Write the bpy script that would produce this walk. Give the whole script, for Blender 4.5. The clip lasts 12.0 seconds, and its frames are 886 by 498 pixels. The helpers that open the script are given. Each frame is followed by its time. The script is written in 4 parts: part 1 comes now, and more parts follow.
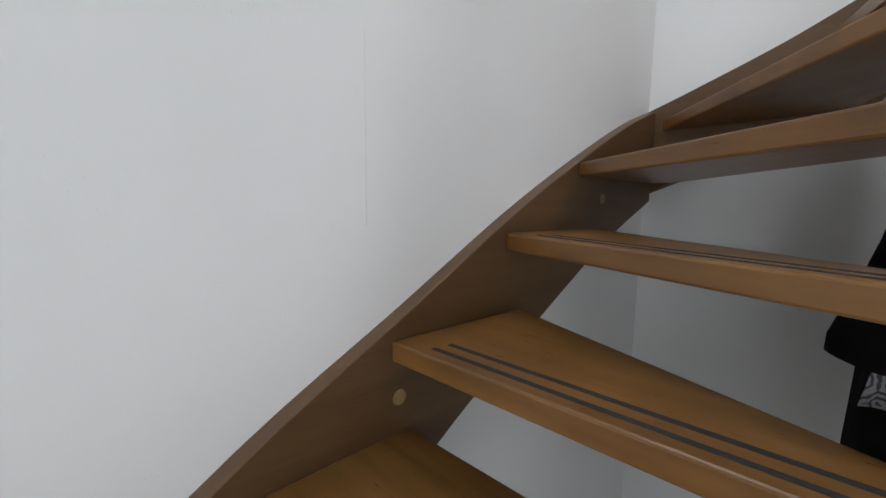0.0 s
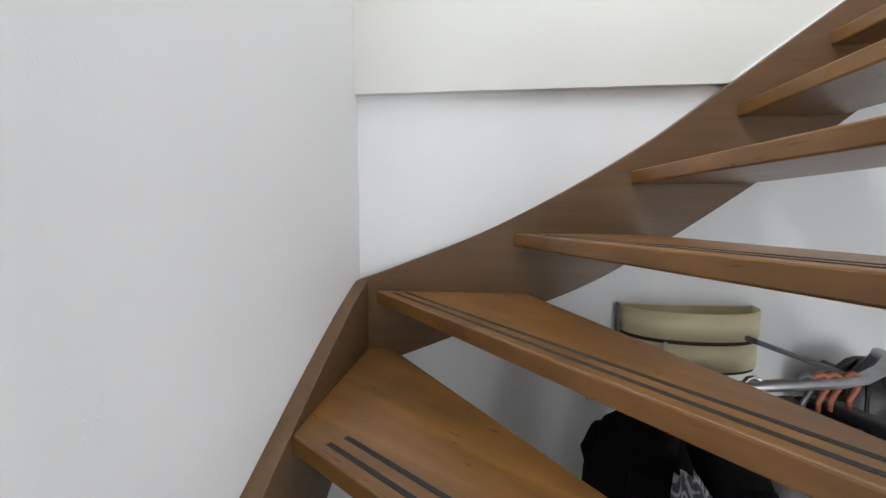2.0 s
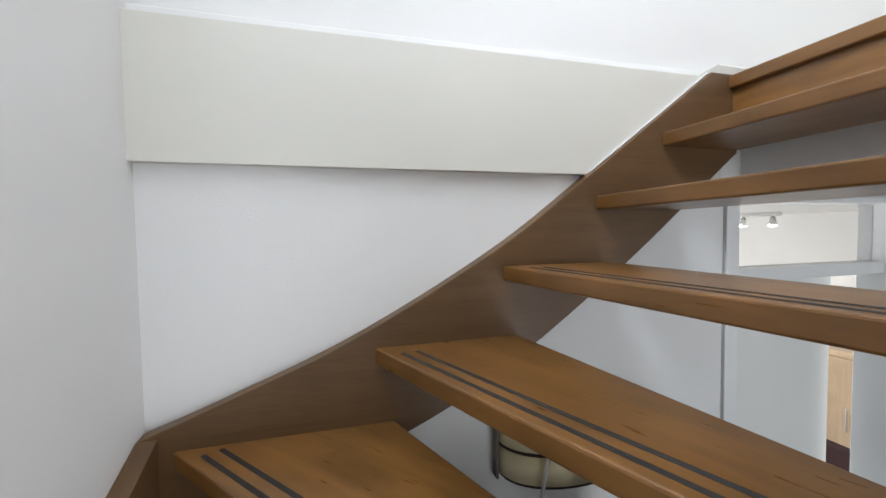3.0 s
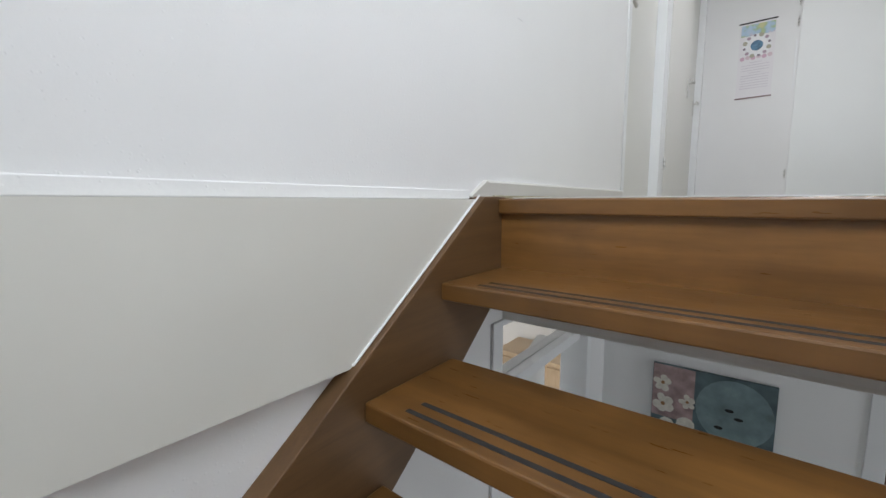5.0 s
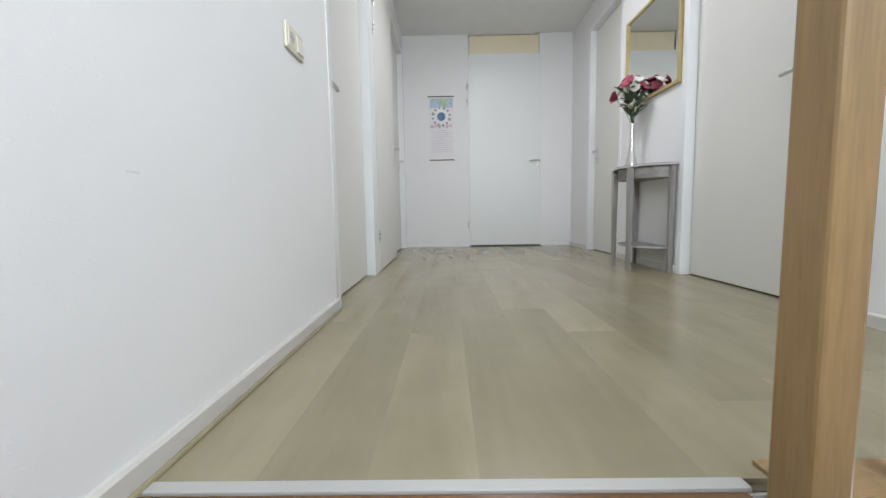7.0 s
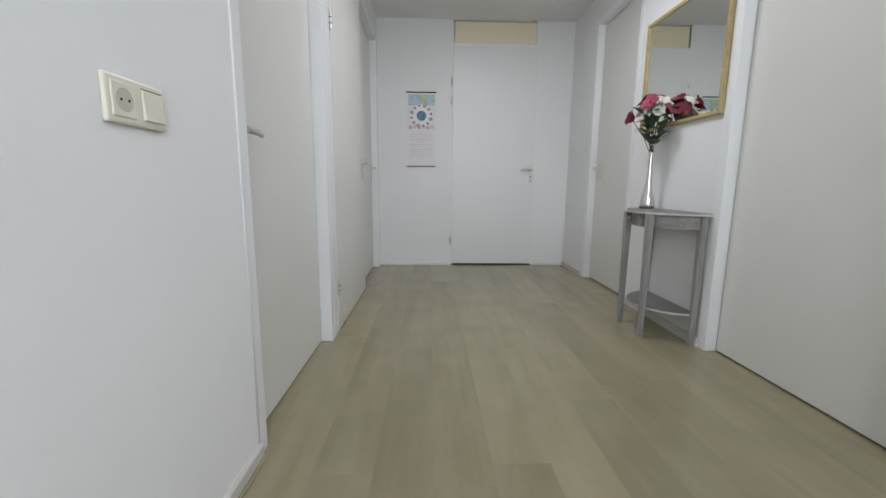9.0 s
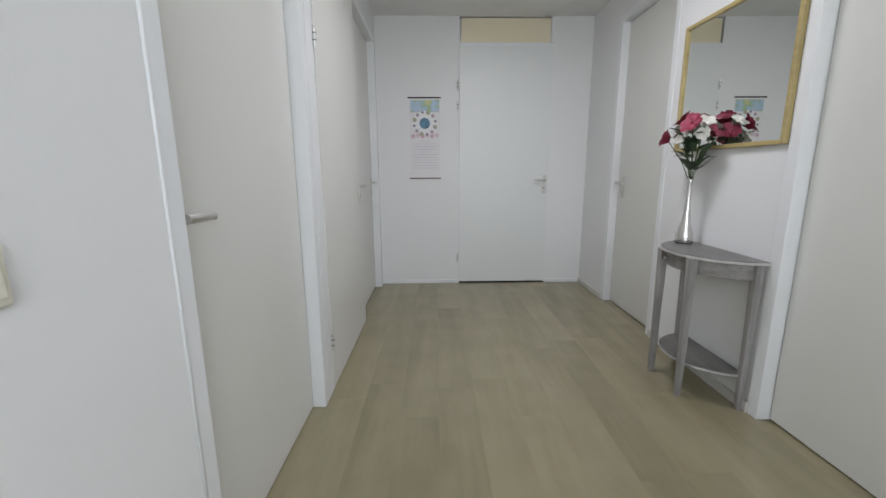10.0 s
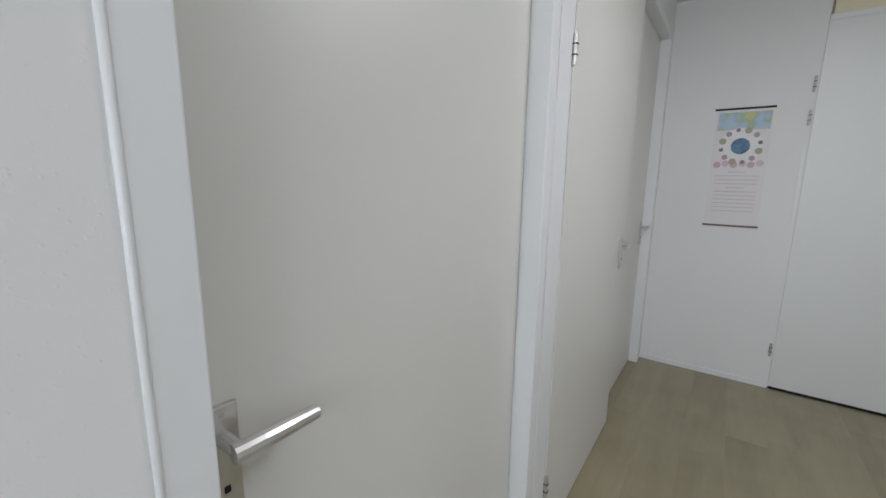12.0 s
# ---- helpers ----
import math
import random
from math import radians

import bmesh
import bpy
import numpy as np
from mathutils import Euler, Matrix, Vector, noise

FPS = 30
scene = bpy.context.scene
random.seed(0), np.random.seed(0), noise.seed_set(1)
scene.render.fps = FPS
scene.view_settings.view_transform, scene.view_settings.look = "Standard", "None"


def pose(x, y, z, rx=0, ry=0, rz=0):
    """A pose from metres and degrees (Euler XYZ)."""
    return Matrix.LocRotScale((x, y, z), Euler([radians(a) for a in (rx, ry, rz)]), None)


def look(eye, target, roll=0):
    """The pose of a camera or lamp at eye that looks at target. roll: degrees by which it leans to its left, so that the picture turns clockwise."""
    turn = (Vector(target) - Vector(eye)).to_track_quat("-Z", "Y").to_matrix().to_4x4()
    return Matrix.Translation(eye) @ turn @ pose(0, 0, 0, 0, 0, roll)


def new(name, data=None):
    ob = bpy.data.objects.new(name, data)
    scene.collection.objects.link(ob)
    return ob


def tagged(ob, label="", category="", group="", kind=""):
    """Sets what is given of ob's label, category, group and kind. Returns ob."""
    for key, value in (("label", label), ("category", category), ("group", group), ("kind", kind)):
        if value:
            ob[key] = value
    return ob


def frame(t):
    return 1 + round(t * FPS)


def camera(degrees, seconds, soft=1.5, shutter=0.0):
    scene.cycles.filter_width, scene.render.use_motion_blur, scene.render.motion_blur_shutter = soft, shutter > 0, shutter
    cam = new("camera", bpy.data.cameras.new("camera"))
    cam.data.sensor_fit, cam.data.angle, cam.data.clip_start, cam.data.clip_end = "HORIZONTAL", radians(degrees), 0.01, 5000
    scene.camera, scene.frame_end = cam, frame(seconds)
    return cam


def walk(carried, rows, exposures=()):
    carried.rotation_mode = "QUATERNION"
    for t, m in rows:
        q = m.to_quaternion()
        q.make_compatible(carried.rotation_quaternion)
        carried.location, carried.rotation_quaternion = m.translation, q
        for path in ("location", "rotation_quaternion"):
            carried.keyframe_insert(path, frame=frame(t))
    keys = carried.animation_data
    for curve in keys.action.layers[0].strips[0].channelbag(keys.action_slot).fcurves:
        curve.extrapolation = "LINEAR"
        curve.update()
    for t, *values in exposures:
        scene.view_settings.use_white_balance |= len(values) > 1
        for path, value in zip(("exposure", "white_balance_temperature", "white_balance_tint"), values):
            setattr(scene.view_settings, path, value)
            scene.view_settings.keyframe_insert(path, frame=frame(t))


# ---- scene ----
cam = camera(96.0, 12.0)
PATH = [
    (0, (1.623, -0.959, -1.223), (0.281, -2.422, -1.460), 0.6),
    (0.5, (1.527, -0.998, -1.104), (-0.026, -2.241, -1.306), -0.1),
    (0.7, (1.469, -1.061, -1.068), (-0.204, -2.141, -1.255), 0.5),
    (1, (1.441, -1.078, -0.988), (-0.360, -1.916, -1.222), 0.0),
    (1.5, (1.369, -1.191, -0.851), (-0.586, -1.570, -1.044), 1.5),
    (2, (1.275, -1.179, -0.686), (-0.708, -1.381, -0.853), 0.1),
    (2.5, (1.127, -1.190, -0.602), (-0.857, -1.023, -0.793), -2.0),
    (3, (1.002, -1.182, -0.464), (-0.922, -0.643, -0.550), -0.8),
    (3.5, (0.908, -1.131, -0.333), (-0.921, -0.352, -0.557), -1.9),
    (5.3, (0.543, -0.882, 0.050), (-0.494, 0.812, -0.198), 0.0),
    (5.5, (0.525, -0.850, 0.091), (-0.367, 0.919, -0.184), 0.2),
    (6, (0.496, -0.715, 0.247), (0.080, 1.223, -0.019), 1.6),
    (6.5, (0.522, -0.625, 0.364), (0.406, 1.366, 0.211), -0.8),
    (7, (0.525, -0.480, 0.446), (0.497, 1.510, 0.260), -1.0),
    (9, (0.556, 0.148, 0.890), (0.622, 2.121, 0.573), 0.5),
    (9.5, (0.572, 0.335, 1.034), (0.617, 2.303, 0.679), 0.2),
    (10, (0.564, 0.512, 1.163), (0.597, 2.474, 0.777), -0.3),
    (10.5, (0.525, 0.665, 1.221), (0.550, 2.628, 0.841), 0.5),
    (11, (0.502, 0.815, 1.317), (0.395, 2.777, 0.943), 0.0),
    (11.5, (0.510, 0.996, 1.367), (-0.019, 2.898, 1.047), -1.3),
    (12, (0.438, 1.230, 1.385), (-0.700, 2.836, 1.032), 0.8),
]
EXPOSURES = [(0.0, 0.46), (0.7, 0.66), (1.5, 0.77), (2.7, 0.64), (3.7, 0.34), (5.4, -0.05), (6.0, -0.02), (6.5, 0.06), (7.0, 0.02), (8.8, -0.28), (10.0, -0.33), (11.0, -0.40), (12.0, -0.46)]
walk(cam, [(t, look(e, g, r)) for t, e, g, r in PATH], EXPOSURES)

# ---- plan (metres; the upper landing is z = 0) ----
RISE = 0.185
GROUND = -15 * RISE          # ground floor, 15 risers down
CEIL = 2.58                  # landing ceiling
FAR = 4.58                   # far wall of the landing
EAST = 2.07                  # right wall of the landing
SOUTH = -1.585               # wall beside the lower flight
SLAB = -0.36                 # ground floor ceiling
EDGE = 0.10                  # front of the landing slab
PART = 1.20                  # ground floor partition
DOOR_H = 2.315

# ---- light ----
world = bpy.data.worlds.new("sky")
scene.world = world
world.use_nodes = True
wn = world.node_tree.nodes
sky = wn.new("ShaderNodeTexSky")
sky.sky_type = 'NISHITA'
sky.sun_disc = False
sky.sun_elevation = radians(40)
sky.sun_rotation = radians(200)
wn["Background"].inputs["Strength"].default_value = 0.10
world.node_tree.links.new(sky.outputs[0], wn["Background"].inputs["Color"])


def area(name, at, target, sx, sy, watts, color):
    d = bpy.data.lights.new(name, 'AREA')
    d.shape, d.size, d.size_y, d.energy, d.color = 'RECTANGLE', sx, sy, watts, color
    ob = new(name, d)
    ob.matrix_world = look(at, target)
    return ob


area("stair_window_daylight", (1.10, SOUTH - 0.075, 1.77), (1.10, 0.6, 0.95), 1.26, 1.26, 62, (0.88, 0.94, 1.0))
# no lamp is known here; added fill brightens the far landing
area("landing_fill_light", (1.05, 2.68, CEIL - 0.115), (1.05, 2.68, 0.0), 0.45, 0.45, 21, (0.93, 0.93, 1.0))
# added lamp before a closed wall, lights the living room behind the doorway
area("living_room_fill", (1.7, 4.3, -1.5), (1.7, 1.0, -1.8), 1.6, 1.4, 34, (0.90, 0.95, 1.0))
# source unseen: fill added to brighten the wall under the stairs
area("entrance_hall_fill", (3.86, 0.25, -1.5), (0.0, -0.15, -1.1), 0.8, 1.7, 26, (0.90, 0.95, 1.0))
# the kitchen has no window; this lamp is added to fill it
area("kitchen_fill", (-3.3, 0.4, -1.3), (0.0, 0.4, -1.4), 1.4, 1.2, 60, (0.96, 0.97, 1.0))

# ---- materials ----


def mat(name, color, rough=0.6, metal=0.0, vary=0.06, scale=6.0, bump=0.0, bump_scale=150.0, coat=0.0, specular=0.5):
    m = bpy.data.materials.new(name)
    m.use_nodes = True
    n, l = m.node_tree.nodes, m.node_tree.links
    b = n["Principled BSDF"]
    b.inputs["Roughness"].default_value = rough
    b.inputs["Metallic"].default_value = metal
    b.inputs["Coat Weight"].default_value = coat
    b.inputs["Specular IOR Level"].default_value = specular
    tc = n.new("ShaderNodeTexCoord")
    big = n.new("ShaderNodeTexNoise")
    big.inputs["Scale"].default_value = scale
    big.inputs["Detail"].default_value = 6.0
    l.new(tc.outputs["Object"], big.inputs["Vector"])
    ramp = n.new("ShaderNodeMapRange")
    ramp.inputs["From Min"].default_value, ramp.inputs["From Max"].default_value = 0.3, 0.7
    ramp.inputs["To Min"].default_value, ramp.inputs["To Max"].default_value = 1.0 - vary, 1.0 + vary * 0.4
    l.new(big.outputs["Fac"], ramp.inputs["Value"])
    mul = n.new("ShaderNodeVectorMath")
    mul.operation = 'SCALE'
    mul.inputs[0].default_value = color
    l.new(ramp.outputs[0], mul.inputs["Scale"])
    l.new(mul.outputs[0], b.inputs["Base Color"])
    if bump > 0:
        fine = n.new("ShaderNodeTexNoise")
        fine.inputs["Scale"].default_value = bump_scale
        fine.inputs["Detail"].default_value = 4.0
        l.new(tc.outputs["Object"], fine.inputs["Vector"])
        bp = n.new("ShaderNodeBump")
        bp.inputs["Strength"].default_value = bump
        bp.inputs["Distance"].default_value = 0.002
        l.new(fine.outputs["Fac"], bp.inputs["Height"])
        l.new(bp.outputs[0], b.inputs["Normal"])
    rr = n.new("ShaderNodeMapRange")
    rr.inputs["To Min"].default_value, rr.inputs["To Max"].default_value = max(0.02, rough - 0.06), min(1.0, rough + 0.06)
    l.new(big.outputs["Fac"], rr.inputs["Value"])
    l.new(rr.outputs[0], b.inputs["Roughness"])
    return m


def wood(name, dark, light, axis='X', rough=0.42, stretch=14.0, scale=2.2, per_object=0.18, bump=0.12, fine_mix=0.35, detail=5.0, gloss_vary=0.09, wear=0.10):
    """Wood whose grain runs along the object's own axis."""
    m = bpy.data.materials.new(name)
    m.use_nodes = True
    n, l = m.node_tree.nodes, m.node_tree.links
    b = n["Principled BSDF"]
    tc, info = n.new("ShaderNodeTexCoord"), n.new("ShaderNodeObjectInfo")
    shift = n.new("ShaderNodeVectorMath")
    shift.operation = 'SCALE'
    shift.inputs[0].default_value = (7.3, 5.1, 3.7)
    l.new(info.outputs["Random"], shift.inputs["Scale"])
    add = n.new("ShaderNodeVectorMath")
    l.new(tc.outputs["Object"], add.inputs[0])
    l.new(shift.outputs[0], add.inputs[1])
    mp = n.new("ShaderNodeMapping")
    k = {'X': (1, stretch, stretch), 'Y': (stretch, 1, stretch), 'Z': (stretch, stretch, 1)}[axis]
    mp.inputs["Scale"].default_value = k
    l.new(add.outputs[0], mp.inputs["Vector"])
    coarse, fine = n.new("ShaderNodeTexNoise"), n.new("ShaderNodeTexNoise")
    coarse.inputs["Scale"].default_value, coarse.inputs["Detail"].default_value = scale, detail
    coarse.inputs["Distortion"].default_value = 0.6
    fine.inputs["Scale"].default_value, fine.inputs["Detail"].default_value = scale * 7, 4.0
    for t in (coarse, fine):
        l.new(mp.outputs[0], t.inputs["Vector"])
    mixf = n.new("ShaderNodeMix")
    mixf.inputs[0].default_value = fine_mix
    l.new(coarse.outputs["Fac"], mixf.inputs[2])
    l.new(fine.outputs["Fac"], mixf.inputs[3])
    ramp = n.new("ShaderNodeValToRGB")
    ramp.color_ramp.elements[0].position, ramp.color_ramp.elements[1].position = 0.28, 0.72
    ramp.color_ramp.elements[0].color, ramp.color_ramp.elements[1].color = (*dark, 1), (*light, 1)
    l.new(mixf.outputs[0], ramp.inputs[0])
    tone = n.new("ShaderNodeMapRange")
    tone.inputs["To Min"].default_value, tone.inputs["To Max"].default_value = 1 - per_object, 1 + per_object
    l.new(info.outputs["Random"], tone.inputs["Value"])
    mul = n.new("ShaderNodeVectorMath")
    mul.operation = 'SCALE'
    l.new(ramp.outputs[0], mul.inputs[0])
    l.new(tone.outputs[0], mul.inputs["Scale"])
    worn, span, out = n.new("ShaderNodeTexNoise"), n.new("ShaderNodeMapRange"), n.new("ShaderNodeVectorMath")
    worn.inputs["Scale"].default_value, worn.inputs["Detail"].default_value = 5.0, 4.0
    span.inputs["From Min"].default_value, span.inputs["From Max"].default_value = 0.3, 0.7
    span.inputs["To Min"].default_value, span.inputs["To Max"].default_value = 1 - wear, 1 + wear
    out.operation = 'SCALE'
    l.new(add.outputs[0], worn.inputs["Vector"])
    l.new(worn.outputs["Fac"], span.inputs["Value"])
    l.new(mul.outputs[0], out.inputs[0])
    l.new(span.outputs[0], out.inputs["Scale"])
    l.new(out.outputs[0], b.inputs["Base Color"])
    rr = n.new("ShaderNodeMapRange")
    rr.inputs["To Min"].default_value, rr.inputs["To Max"].default_value = rough - gloss_vary, rough + gloss_vary
    l.new(fine.outputs["Fac"], rr.inputs["Value"])
    l.new(rr.outputs[0], b.inputs["Roughness"])
    if bump > 0:
        bp = n.new("ShaderNodeBump")
        bp.inputs["Strength"].default_value, bp.inputs["Distance"].default_value = bump, 0.001
        l.new(fine.outputs["Fac"], bp.inputs["Height"])
        l.new(bp.outputs[0], b.inputs["Normal"])
    return m


def stucco(name, color):
    """White wall paint over fine sprayed plaster with stray grains."""
    m = mat(name, color, 0.85, vary=0.03, scale=1.3)
    n, l = m.node_tree.nodes, m.node_tree.links
    tc = n.new("ShaderNodeTexCoord")
    grain, spots = n.new("ShaderNodeTexNoise"), n.new("ShaderNodeTexVoronoi")
    grain.inputs["Scale"].default_value, grain.inputs["Detail"].default_value = 140, 5
    spots.inputs["Scale"].default_value = 130
    l.new(tc.outputs["Object"], grain.inputs["Vector"])
    l.new(tc.outputs["Object"], spots.inputs["Vector"])
    near = n.new("ShaderNodeMapRange")
    near.inputs["From Min"].default_value, near.inputs["From Max"].default_value = 0.0, 0.28
    near.inputs["To Min"].default_value, near.inputs["To Max"].default_value = 1.0, 0.0
    l.new(spots.outputs["Distance"], near.inputs["Value"])
    pick = n.new("ShaderNodeMath")
    pick.operation = 'GREATER_THAN'
    pick.inputs[1].default_value = 0.74
    sep = n.new("ShaderNodeSeparateColor")
    l.new(spots.outputs["Color"], sep.inputs[0])
    l.new(sep.outputs[0], pick.inputs[0])
    both = n.new("ShaderNodeMath")
    both.operation = 'MULTIPLY'
    l.new(near.outputs[0], both.inputs[0])
    l.new(pick.outputs[0], both.inputs[1])
    total = n.new("ShaderNodeMath")
    total.operation = 'MULTIPLY_ADD'
    total.inputs[1].default_value = 0.5
    l.new(grain.outputs["Fac"], total.inputs[0])
    l.new(both.outputs[0], total.inputs[2])
    bp = n.new("ShaderNodeBump")
    bp.inputs["Strength"].default_value, bp.inputs["Distance"].default_value = 0.34, 0.0012
    l.new(total.outputs[0], bp.inputs["Height"])
    l.new(bp.outputs[0], n["Principled BSDF"].inputs["Normal"])
    return m


WALL = stucco("wall_paint", (0.80, 0.80, 0.80))
PANEL = mat("cream_panel_paint", (0.70, 0.69, 0.64), 0.45, vary=0.02, scale=1.5)
CEILP = mat("ceiling_paint", (0.78, 0.78, 0.76), 0.9, vary=0.03, bump=0.2, bump_scale=60)
FRAME = mat("white_frame_gloss", (0.80, 0.81, 0.82), 0.32, vary=0.02, scale=3)
LEAF = mat("cream_door_paint", (0.705, 0.700, 0.662), 0.38, vary=0.025, scale=1.2)
LEAFW = mat("pale_door_paint", (0.765, 0.780, 0.772), 0.40, vary=0.02, scale=1.2)
SKIRT = mat("skirting_paint", (0.60, 0.585, 0.55), 0.4, vary=0.03)
STEEL = mat("satin_steel", (0.66, 0.65, 0.63), 0.36, 0.85, vary=0.08, scale=40)
CHROME = mat("chrome", (0.75, 0.75, 0.74), 0.18, 1.0, vary=0.04)
ALU = mat("aluminium_profile", (0.50, 0.495, 0.48), 0.55, 0.2, vary=0.05)
GAP = mat("dark_gap", (0.02, 0.02, 0.02), 0.9)
BLACK = mat("black_grip", (0.022, 0.021, 0.021), 0.9, vary=0.3, scale=60, bump=0.3)
PLASTIC = mat("cream_plastic", (0.74, 0.71, 0.60), 0.35, vary=0.02)
STAIR = wood("stained_beech", (0.116, 0.051, 0.0140), (0.218, 0.104, 0.029), 'X', 0.31, stretch=9, fine_mix=0.22, wear=0.24)
STAIRY = wood("stained_beech_string", (0.088, 0.046, 0.019), (0.150, 0.080, 0.033), 'Y', 0.45, per_object=0.08)
POST = wood("varnished_post", (0.225, 0.140, 0.058), (0.37, 0.240, 0.110), 'Z', 0.38, per_object=0.05)
BALU = wood("orange_beech", (0.26, 0.130, 0.048), (0.37, 0.200, 0.085), 'Z', 0.36, per_object=0.08)
LAMI = wood("oak_laminate", (0.252, 0.218, 0.134), (0.328, 0.290, 0.190), 'Y', 0.23, stretch=9, scale=0.6, per_object=0.075, bump=0.0, fine_mix=0.22, detail=3.0, gloss_vary=0.01, wear=0.05)
GREYW = wood("silvered_table_wood", (0.16, 0.15, 0.145), (0.38, 0.36, 0.35), 'X', 0.40, stretch=8, per_object=0.12)
GOLD = wood("gilt_frame_wood", (0.36, 0.27, 0.11), (0.50, 0.40, 0.18), 'Y', 0.35, per_object=0.03)
SILVER = mat("silver_vase", (0.72, 0.71, 0.69), 0.22, 1.0, vary=0.12, scale=60, bump=0.25, bump_scale=90)


# ---- mesh helpers ----
def obj(name, bm, material, parent=None, label="", smooth=False):
    me = bpy.data.meshes.new(name)
    bm.normal_update()
    bm.to_mesh(me)
    bm.free()
    for m in (material if isinstance(material, (list, tuple)) else [material]):
        me.materials.append(m)
    if smooth:
        for p in me.polygons:
            p.use_smooth = True
    ob = new(name, me)
    if parent is not None:
        ob.parent = parent
    if label:
        ob["label"] = label
    return ob


def part(name, bm, material, parent, label="", smooth=False):
    return obj(name, bm, material, parent, label, smooth)


def empty(name, label, category, at=(0, 0, 0), kind="", group=""):
    e = new(name)
    e.location = at
    return tagged(e, label, category, group, kind)


def add_box(bm, lo, hi, bevel=0.0, m=None):
    x0, y0, z0 = lo
    x1, y1, z1 = hi
    vs = [bm.verts.new(p) for p in ((x0, y0, z0), (x1, y0, z0), (x1, y1, z0), (x0, y1, z0), (x0, y0, z1), (x1, y0, z1), (x1, y1, z1), (x0, y1, z1))]
    fs = [bm.faces.new([vs[i] for i in q]) for q in ((3, 2, 1, 0), (4, 5, 6, 7), (0, 1, 5, 4), (1, 2, 6, 5), (2, 3, 7, 6), (3, 0, 4, 7))]
    if bevel > 0:
        es = list({e for f in fs for e in f.edges})
        bmesh.ops.bevel(bm, geom=es, offset=bevel, segments=2, affect='EDGES', profile=0.5)
    return bm


def boxes(*items, bevel=0.0):
    bm = bmesh.new()
    for lo, hi in items:
        add_box(bm, lo, hi, bevel)
    return bm


def box(lo, hi, bevel=0.0):
    return add_box(bmesh.new(), lo, hi, bevel)


def prism(pts, axis, a, b, bevel=0.0):
    """A polygon (2D points) extruded along an axis from a to b."""
    bm = bmesh.new()

    def at(p, v):
        return {'x': (v, p[0], p[1]), 'y': (p[0], v, p[1]), 'z': (p[0], p[1], v)}[axis]
    lo, hi = [bm.verts.new(at(p, a)) for p in pts], [bm.verts.new(at(p, b)) for p in pts]
    n = len(pts)
    bm.faces.new(lo[::-1])
    bm.faces.new(hi)
    for i in range(n):
        bm.faces.new((lo[i], lo[(i + 1) % n], hi[(i + 1) % n], hi[i]))
    bmesh.ops.recalc_face_normals(bm, faces=bm.faces)
    if bevel > 0:
        bmesh.ops.bevel(bm, geom=list(bm.edges), offset=bevel, segments=2, affect='EDGES', profile=0.5)
    return bm


def tube(points, radius, sides=12, bm=None, radii=None):
    """A round rod along a polyline."""
    bm = bm or bmesh.new()
    pts = [Vector(p) for p in points]
    rings = []
    up = Vector((0, 0, 1))
    for i, p in enumerate(pts):
        d = (pts[min(i + 1, len(pts) - 1)] - pts[max(i - 1, 0)]).normalized()
        side = d.cross(up)
        if side.length < 0.05:
            side = d.cross(Vector((1, 0, 0)))
        side.normalize()
        over = side.cross(d).normalized()
        r = radii[i] if radii else radius
        rings.append([bm.verts.new(p + (side * math.cos(a) + over * math.sin(a)) * r) for a in (2 * math.pi * k / sides for k in range(sides))])
    for r0, r1 in zip(rings, rings[1:]):
        for k in range(sides):
            bm.faces.new((r0[k], r0[(k + 1) % sides], r1[(k + 1) % sides], r1[k]))
    bm.faces.new(rings[0][::-1])
    bm.faces.new(rings[-1])
    bmesh.ops.recalc_face_normals(bm, faces=bm.faces)
    return bm


def lathe(profile, at=(0, 0, 0), sides=28, bm=None):
    """Revolves (radius, height) pairs about a vertical axis."""
    bm = bm or bmesh.new()
    rings = [[bm.verts.new((at[0] + r * math.cos(a), at[1] + r * math.sin(a), at[2] + h)) for a in (2 * math.pi * k / sides for k in range(sides))] for r, h in profile]
    for r0, r1 in zip(rings, rings[1:]):
        for k in range(sides):
            bm.faces.new((r0[k], r0[(k + 1) % sides], r1[(k + 1) % sides], r1[k]))
    bm.faces.new(rings[0][::-1])
    bm.faces.new(rings[-1])
    bmesh.ops.recalc_face_normals(bm, faces=bm.faces)
    return bm


def structure(name, bm, material, label, category):
    return tagged(obj(name, bm, material), label, category, kind="structure")


# ---- the large structure ----
T = 0.12
WX0, WX1, WZ0, WZ1 = 0.40, 1.80, 1.07, 2.47   # window over the stairs
D1 = (1.412, 2.336)            # door openings along the west wall
D2 = (2.510, 3.500)
D3 = (3.510, 4.450)
structure("wall_west", boxes(
    ((-T, SOUTH - T, -0.2), (0, D1[0] - 0.055, CEIL)),
    ((-T, D1[0] - 0.055, DOOR_H + 0.05), (0, FAR + T, CEIL)),
    ((-T, D3[1] + 0.05, 0), (0, FAR + T, DOOR_H + 0.05)),
    ((-T, SOUTH - T, GROUND), (0, 0.05, -0.2)),
    ((-T, 0.955, GROUND), (0, PART + T, -0.2)),
    ((-T, 0.05, SLAB), (0, 0.955, -0.2)),
    ((-T, D1[0] - 0.055, -0.2), (0, FAR + T, -0.009))), WALL, "white sprayed plaster wall beside stairs and landing", "wall")
structure("wall_south", boxes(
    ((0, SOUTH - T, GROUND), (4.0, SOUTH, WZ0)), ((0, SOUTH - T, WZ1), (4.0, SOUTH, CEIL)),
    ((0, SOUTH - T, WZ0), (WX0, SOUTH, WZ1)), ((WX1, SOUTH - T, WZ0), (4.0, SOUTH, WZ1))), WALL, "white plaster wall beside the lower stair flight", "wall")
